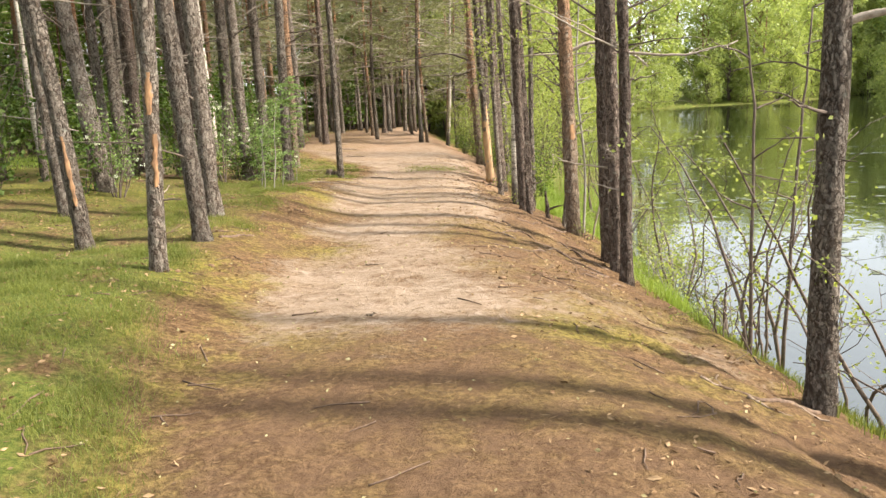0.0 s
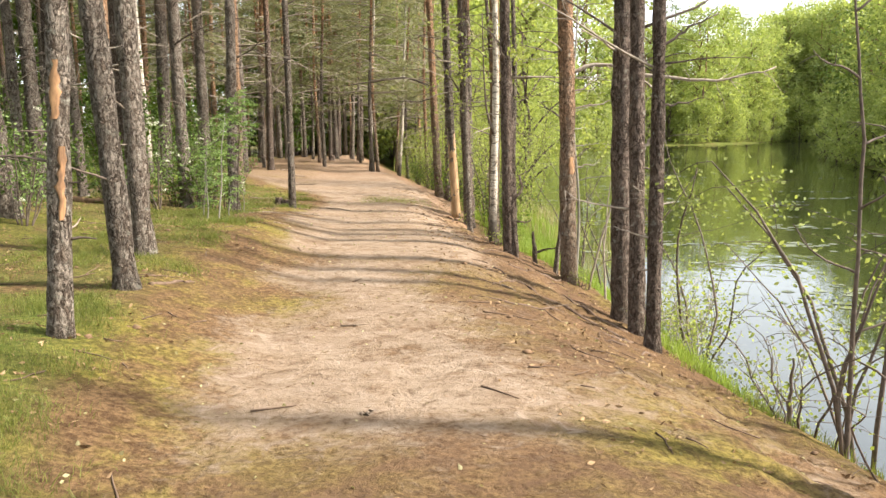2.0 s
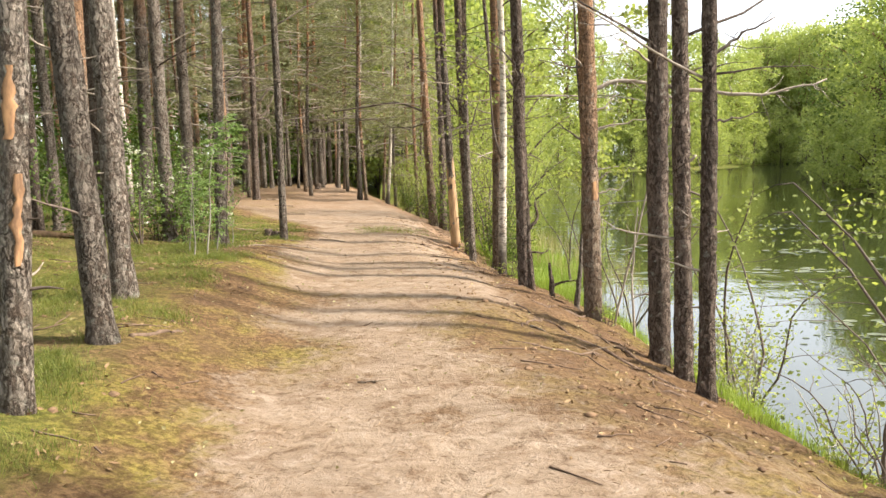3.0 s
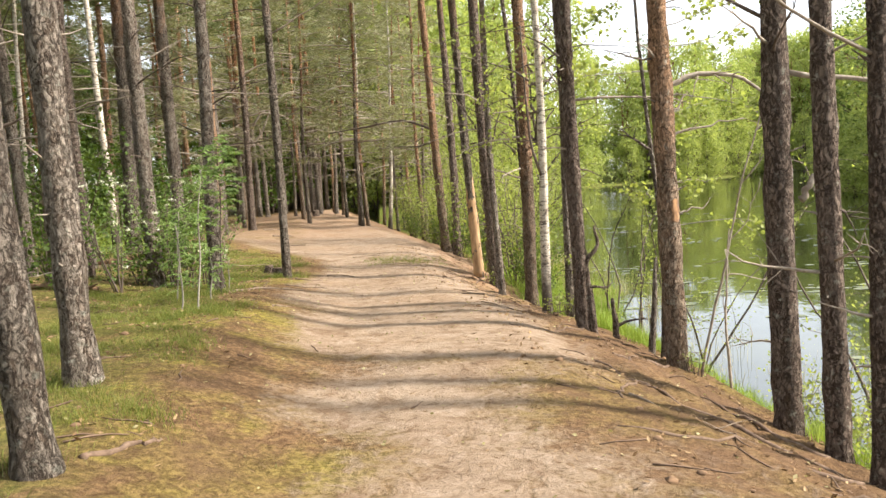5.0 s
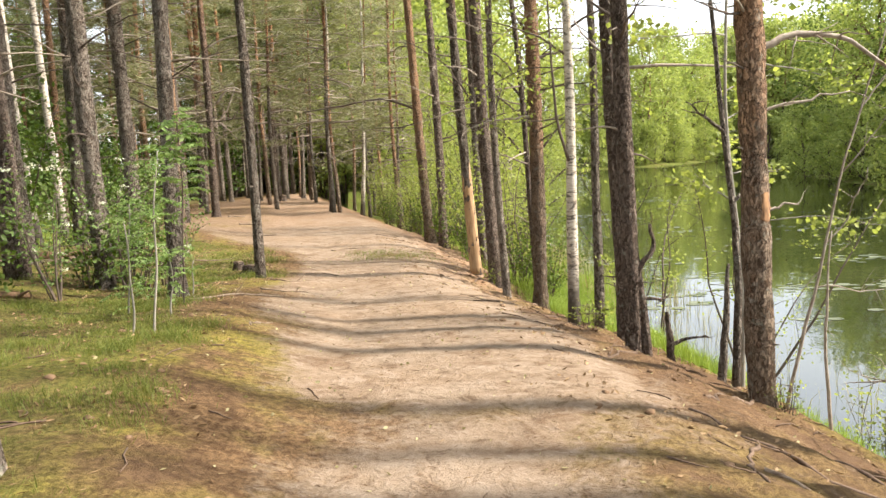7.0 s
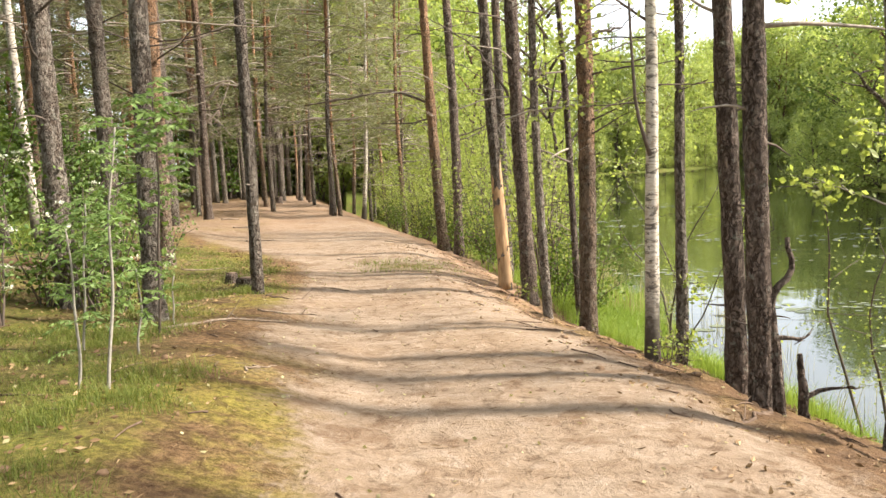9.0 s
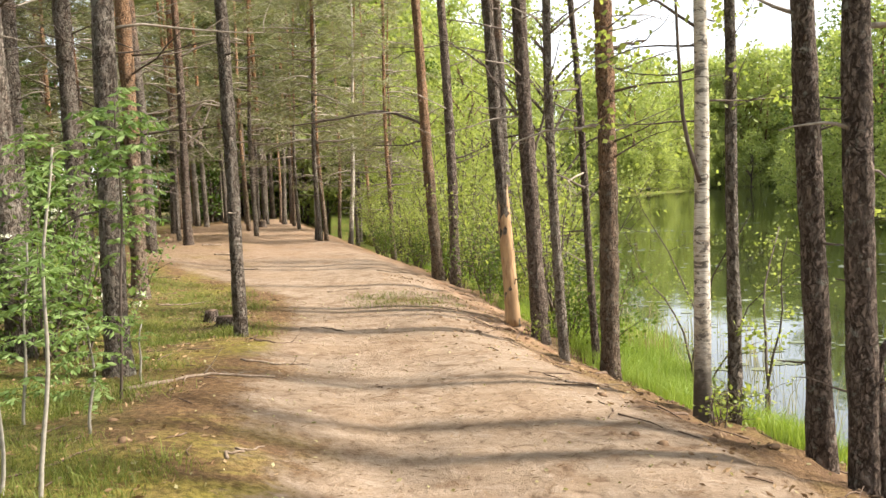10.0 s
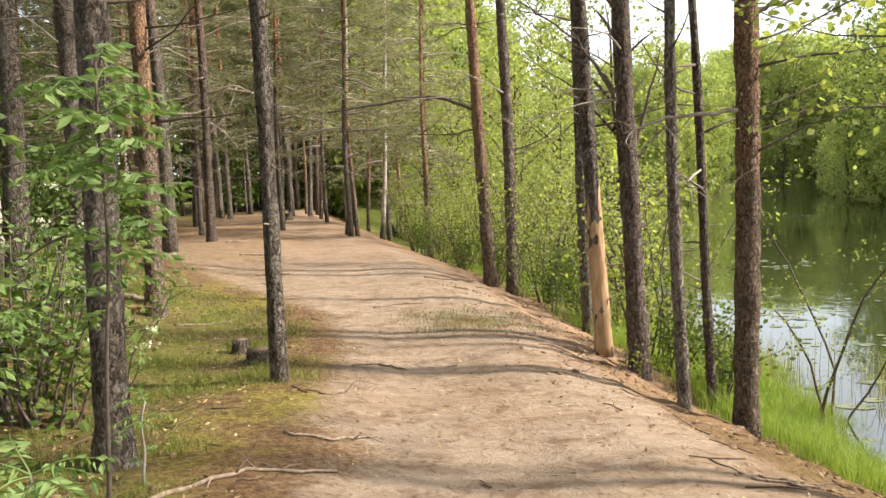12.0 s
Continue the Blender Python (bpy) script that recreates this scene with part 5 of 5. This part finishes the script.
# ---------------------------------------------------------------- roots, sticks, logs
def ground_line(pts, lift, n, rng, jitter=0.02):
    pts = np.array(pts, float)
    t = np.linspace(0, 1, n)
    c = np.stack([np.interp(t, np.linspace(0, 1, len(pts)), pts[:, k]) for k in range(2)], 1)
    c += rng.normal(size=c.shape) * jitter
    z = land(c[:, 0], c[:, 1]) + lift
    return np.column_stack([c, z])


def lying(name, label, category, pts, r, mat, lift=0.0, seed=0, twigs=0, group=""):
    rng = np.random.default_rng(70 + seed)
    c = ground_line(pts, lift, 12, rng)
    base = c[len(c) // 2].copy()
    s = Soup()
    s.tube(c - base, r * np.linspace(1, 0.5, 12) * rng.uniform(0.85, 1.15, 12), 7, 0.08, rng)
    for _ in range(twigs):
        b, br = limb(c[rng.integers(3, 11)] - base, rng.normal(size=3) * (1, 1, 0.15) + (0, 0, 0.1), rng.uniform(0.12, 0.35), r * 0.4, rng, 5, 0.15, 0.15)
        s.tube(b, br, 5)
    ob = new(name, s.mesh(name, mat))
    ob.location = base
    return tagged(ob, label, category, group)


ROOTS = "roots on the sandy slope"
for i, (pts, r) in enumerate((
    (((3.2, 9.3), (2.7, 9.7), (2.3, 10.3), (2.0, 10.9)), 0.022), (((3.25, 9.6), (2.9, 10.0), (2.75, 10.5)), 0.018), (((3.2, 9.1), (2.6, 9.2), (2.1, 9.0), (1.7, 9.1)), 0.018),
    (((3.3, 8.9), (2.9, 8.5), (2.5, 8.6)), 0.016), (((2.2, 10.4), (1.95, 10.0), (1.9, 9.7)), 0.014), (((3.0, 12.0), (2.5, 11.6), (2.2, 11.1)), 0.02), (((2.4, 12.9), (2.1, 12.5), (1.8, 12.3)), 0.016),
    (((2.3, 14.7), (2.0, 14.4), (1.6, 14.5)), 0.016), (((2.5, 17.5), (2.1, 17.1), (1.8, 16.9)), 0.018), (((2.1, 19.1), (1.7, 18.7), (1.2, 18.6)), 0.016), (((1.9, 19.4), (1.5, 19.0), (1.1, 19.2)), 0.014),
    (((-1.05, 8.3), (-0.85, 8.6), (-0.78, 8.7)), 0.02), (((-1.3, 17.3), (-1.0, 17.1), (-0.8, 17.2)), 0.014), (((4.0, 5.2), (3.5, 4.9), (3.1, 5.1)), 0.02))):
    lying("tree_root", "weathered root snaking over the sandy slope", "root", pts, r * 1.05, ROOT, 0.0, i, 1, ROOTS)
STICKS = "fallen sticks"
for i, (pts, r, tw) in enumerate((
    (((-1.75, 14.6), (-1.35, 15.1), (-0.85, 15.25)), 0.016, 6), (((-0.8, 18.3), (-0.55, 18.35), (-0.35, 18.2)), 0.014, 2), (((-1.2, 15.9), (-0.9, 15.85), (-0.6, 16.0)), 0.012, 2), (((2.0, 10.0), (2.3, 9.75), (2.55, 9.4)), 0.013, 1),
    (((1.35, 15.1), (1.6, 15.0), (1.75, 15.15)), 0.010, 4), (((0.55, 8.0), (0.75, 8.05)), 0.008, 0), (((3.1, 4.9), (3.25, 5.0), (3.3, 5.15)), 0.009, 1), (((3.35, 4.75), (3.6, 4.7)), 0.010, 0), (((3.7, 5.1), (3.95, 4.95)), 0.011, 0),
    (((-0.6, 21.6), (-0.2, 21.8), (0.1, 21.75)), 0.012, 2), (((0.3, 24.5), (0.9, 24.4)), 0.014, 1), (((-2.6, 25.4), (-2.0, 25.6)), 0.02, 2), (((-3.4, 29), (-2.9, 29.2)), 0.03, 2), (((-4.4, 33), (-3.9, 33.2)), 0.03, 2), (((0.9, 5.85), (0.96, 5.9)), 0.012, 0), (((-0.9, 13.0), (-0.75, 13.3)), 0.008, 0), (((-2.9, 20.6), (-2.3, 20.9)), 0.014, 1))):
    lying("fallen_stick", "grey-brown fallen stick lying on the sandy ground", "stick", pts, r, STICK, r * 0.6, 30 + i, tw, STICKS)
lying("fallen_log", "rotting log lying in the moss", "log", ((-5.6, 20.6), (-4.9, 21.0), (-4.4, 21.3)), 0.09, ROT, 0.05, 60, 3, "fallen logs")
lying("fallen_log", "pale broken log by a pine foot", "log", ((-4.3, 22.2), (-3.9, 22.0), (-3.4, 21.7)), 0.06, STICK, 0.05, 61, 2, "fallen logs")
lying("fallen_log", "short broken log with orange wood at a pine foot", "log", ((-3.85, 20.9), (-3.65, 21.0), (-3.45, 21.1)), 0.085, SCAR, 0.06, 63, 2, "fallen logs")
lying("fallen_log", "dark rotting log on the forest floor", "log", ((-4.6, 14.6), (-4.0, 14.8), (-3.4, 14.9)), 0.07, ROT, 0.03, 62, 2, "fallen logs")


def stump(x, y, r, h, label):
    rng = np.random.default_rng(int(90 + 13 * x + y))
    ob = thing("tree_stump", x, y, land_z(x, y), label, "stump", "stumps")
    s = Soup()
    z = np.array([-0.1, 0, 0.3 * h, 0.7 * h, h])
    s.tube(np.column_stack([0 * z, 0 * z, z]), r * np.array([1.5, 1.3, 1.05, 1.0, 0.95]), 12, 0.06, rng)
    part("trunk", s.mesh("trunk", BARK_DARK), ob)
    c = Soup()
    c.tube([(0, 0, h - 0.01), (0, 0, h + 0.006)], [r * 0.85, r * 0.82], 12, 0.04, rng)
    part("cut_face", c.mesh("cut_face", ROOT), ob, "rough cut face of brown wood")
    return ob


stump(-1.66, 18.45, 0.11, 0.11, "low mossy stump in grass beside a slim pine")
stump(-1.9, 18.9, 0.08, 0.13, "small dark stump in grass")
stump(-3.9, 46.0, 0.16, 0.3, "dark stump on bare ground by the path")
stump(-5.9, 16.2, 0.12, 0.25, "dark stump in moss")

# ---------------------------------------------------------------- grass, reeds, litter, lily pads
grass_rng = np.random.default_rng(21)


def clumpy(n, xr, yr, weight, clumps, spread):
    """Roots of blades gathered in tufts, kept by a weight from 0 to 1."""
    cx, cy = grass_rng.uniform(*xr, clumps), grass_rng.uniform(*yr, clumps)
    keep = grass_rng.uniform(size=clumps) < weight(cx, cy)
    cx, cy = cx[keep], cy[keep]
    i = grass_rng.integers(0, max(1, len(cx)), n)
    x, y = cx[i] + grass_rng.normal(size=n) * spread, cy[i] + grass_rng.normal(size=n) * spread
    return np.column_stack([x, y, land(x, y) - 0.01])


def grass_patch(name, roots, height, width, mat, label, lean=0.35):
    s = Soup()
    s.blades(roots, height, width, lean, grass_rng)
    return tagged(new(name, s.mesh(name, mat, False)), label, "grass", kind="stuff")


def verge(x, y):
    d = path_left(y) - x
    return ease(-0.15, 0.25, d) * (0.25 + 0.75 * ease(2.2, 0.4, d)) * (0.25 + 0.75 * (np.sin(2.1 * x + 3 * np.sin(0.8 * y)) * np.sin(1.7 * y) > -0.1))


grass_patch("grass", np.concatenate([clumpy(52000, (-4.5, 1.4), (0, 7.5), verge, 1000, 0.11), clumpy(19000, (-4.5, 0), (7.5, 14), verge, 330, 0.10)]), 0.075, 0.0017, GRASS, "thin green grass along the path's mossy edge", 0.75)
grass_patch("grass", clumpy(13000, (-6, 0), (14, 27), verge, 320, 0.14), 0.08, 0.0026, GRASS, "thin green grass on the forest floor", 0.7)
grass_patch("grass", np.concatenate([clumpy(1000, (-0.1, 1.3), (19.8, 21.1), lambda x, y: 0.9 + 0 * x, 34, 0.15), clumpy(900, (-1.75, -1.15), (17.4, 18.5), lambda x, y: 0.9 + 0 * x, 25, 0.1), clumpy(350, (-1.9, -1.1), (12.0, 12.9), lambda x, y: 0.9 + 0 * x, 12, 0.07)]), 0.075, 0.003, GRASS, "tufts of green grass in the sandy path", 0.7)
grass_patch("grass", clumpy(22000, (2.0, 4.9), (8, 40), lambda x, y: ease(1.25, 1.8, x - path_edge(y)) * (y > 12), 2300, 0.09), 0.17, 0.003, GRASS_BANK, "lush bright green grass on the pond bank")
grass_patch("grass", clumpy(3200, (3.3, 5.0), (2, 9.0), lambda x, y: ease(1.0, 1.6, x - path_edge(y)), 400, 0.09), 0.11, 0.0035, GRASS, "short bank grass beside the water")
grass_patch("grass", clumpy(12000, (-16, -4.6), (23, 44), lambda x, y: 0.9 * (x < path_left(y) - 1.6), 900, 0.3), 0.22, 0.008, GRASS_BANK, "bright green grass between the pines")
reeds = clumpy(1300, (3.4, 8.0), (20, 44), lambda x, y: ease(1.9, 2.3, x - path_edge(y)) * ease(5.0, 2.6, x - path_edge(y)), 240, 0.2)
reeds[:, 2] = np.maximum(reeds[:, 2], WATER_Z - 0.1)
grass_patch("reeds", reeds, 0.6, 0.005, REED, "dry pale reeds standing in the shallow water", 0.15)
grass_patch("grass", clumpy(30000, (2.2, 5.2), (13.2, 23), lambda x, y: ease(13.2, 15.2, y) * ease(0.75, 1.2, x - path_edge(y)) * ease(1.0, 0.3, x - path_edge(y) - along(y, [13, 18, 22], [1.5, 2.1, 3.0])), 1500, 0.1), 0.26, 0.003, GRASS_BANK, "lush bright grass below the sandy crest")
grass_patch("grass", clumpy(1500, (3.5, 4.4), (8.8, 11.0), lambda x, y: ease(1.1, 1.4, x - path_edge(y)) * ease(2.2, 1.9, x - path_edge(y)), 200, 0.08), 0.2, 0.004, GRASS_BANK, "bright grass patch beside the pine pair")
reeds2 = clumpy(1500, (3.2, 7.0), (22, 40), lambda x, y: ease(1.7, 2.1, x - path_edge(y)) * ease(4.4, 2.4, x - path_edge(y)), 300, 0.2)
reeds2[:, 2] = np.maximum(reeds2[:, 2], WATER_Z - 0.1)
reeds3 = clumpy(260, (3.5, 5.6), (13.5, 20), lambda x, y: ease(1.9, 2.2, x - path_edge(y)), 50, 0.16)
reeds3[:, 2] = np.maximum(reeds3[:, 2], WATER_Z - 0.1)
grass_patch("reeds", reeds3, 0.55, 0.0035, REED, "few dry pale reeds in the water below the bank", 0.25)
grass_patch("reeds", reeds2, 0.5, 0.005, GRASS_BANK, "fresh green reeds at the water's edge", 0.2)

# needle litter and small twigs on the path
lit = Soup()
n_lit = 26000
lx, ly = grass_rng.uniform(-3.5, 4.2, n_lit), grass_rng.uniform(0.5, 24, n_lit)
ways = np.column_stack([grass_rng.normal(size=n_lit), grass_rng.normal(size=n_lit), 0.12 * grass_rng.normal(size=n_lit)])
keep = (lx - path_edge(ly) < 1.6) & (grass_rng.uniform(size=n_lit) < 0.35 + 0.65 * (np.sin(1.7 * lx + np.sin(ly)) * np.sin(1.3 * ly + 2 * np.sin(lx)) > 0))
lx, ly, ways = lx[keep], ly[keep], ways[keep]
lit.leaves(np.column_stack([lx, ly, land(lx, ly) + 0.004]), 0.05, 0.07, grass_rng, ways=ways)
tagged(new("needle_litter", lit.mesh("needle_litter", LITTER, False)), "brown pine needles and twig scraps on the sand", "litter", kind="stuff")
chips = Soup()
n_ch = 1500
lx, ly = grass_rng.uniform(-3.0, 4.0, n_ch), grass_rng.uniform(0.5, 22, n_ch)
chips.leaves(np.column_stack([lx, ly, land(lx, ly) + 0.008]), 0.03, 0.6, grass_rng, 0.2)
tagged(new("leaf_litter", chips.mesh("leaf_litter", REED, False)), "pale dry leaf scraps scattered on the ground", "litter", kind="stuff")

dead = Soup()
n_dead = 15000
lx, ly = grass_rng.uniform(-5.0, 4.0, n_dead), grass_rng.uniform(1.0, 24, n_dead)
off = np.maximum(path_left(ly) + 0.25 - lx, lx - path_edge(ly) + 1.0)
keep = (grass_rng.uniform(size=n_dead) < ease(-0.3, 0.5, off)) & (lx - path_edge(ly) < 1.5) & (np.sin(2.3 * lx + 2 * np.sin(1.1 * ly)) * np.sin(1.9 * ly + np.sin(2 * lx)) > -0.25)
lx, ly = lx[keep], ly[keep]
dead.leaves(np.column_stack([lx, ly, land(lx, ly) + 0.01]), 0.045, 0.4, grass_rng, 0.35)
tagged(new("dead_leaves", dead.mesh("dead_leaves", LITTER, False)), "curled brown dead leaves over moss and slope", "litter", kind="stuff")

scraps = Soup()
for i in range(620):
    x, y = grass_rng.uniform(-4.6, 3.4), grass_rng.uniform(2.5, 24)
    if path_left(y) + 0.3 < x < path_edge(y) - 0.8 and grass_rng.uniform() < 0.94:
        continue
    a, ln = grass_rng.uniform(0, 6.28), grass_rng.uniform(0.08, 0.34)
    t = np.linspace(-0.5, 0.5, 4)
    px, py = x + np.cos(a) * ln * t + grass_rng.normal(size=4) * 0.008, y + np.sin(a) * ln * t + grass_rng.normal(size=4) * 0.008
    scraps.tube(np.column_stack([px, py, land(px, py) + 0.006]), np.linspace(0.006, 0.003, 4), 4, 0.1, grass_rng)
tagged(new("twig_litter", scraps.mesh("twig_litter", ROOT)), "thin dark twigs strewn over moss and slope", "litter", kind="stuff")
clods = Soup()
for i in range(220):
    y = grass_rng.uniform(6.5, 22)
    x = path_edge(y) + grass_rng.uniform(-0.9, 1.2) if i % 3 else path_left(y) - grass_rng.gamma(1.5, 0.5)
    k = grass_rng.uniform(0.010, 0.03)
    z = land_z(x, y)
    clods.tube([(x, y, z - k * 0.5), (x, y, z), (x, y, z + k * 0.45), (x, y, z + k * 0.7)], [k, k * 1.3, k, k * 0.35], 6, 0.22, grass_rng)
tagged(new("soil_clods", clods.mesh("soil_clods", ROT)), "crumbs of dark soil and cones on the slope", "soil", kind="stuff")

pads = Soup()
for i in range(170):
    y = grass_rng.uniform(12, 75)
    x = path_edge(y) + 3.2 + grass_rng.gamma(2.0, 3.2 + y * 0.06)
    if far_shore_distance(np.array([x]), np.array([y]))[0] > -1:
        continue
    k = grass_rng.uniform(0.04, 0.10)
    for j in range(grass_rng.integers(2, 16)):
        px, py = x + grass_rng.normal() * 0.7, y + grass_rng.normal() * 0.22
        a = np.linspace(0.25, 6.05, 9)
        rim = np.column_stack([px + np.cos(a) * k * 1.4, py + np.sin(a) * k, np.full(9, WATER_Z + 0.007)])
        pads.add(np.vstack([[px, py, WATER_Z + 0.004], rim]), [(0, q + 1, q + 2) for q in range(8)])
tagged(new("lily_pads", pads.mesh("lily_pads", PAD, False)), "pale lily pads and weed floating on the pond", "water plant", kind="stuff")
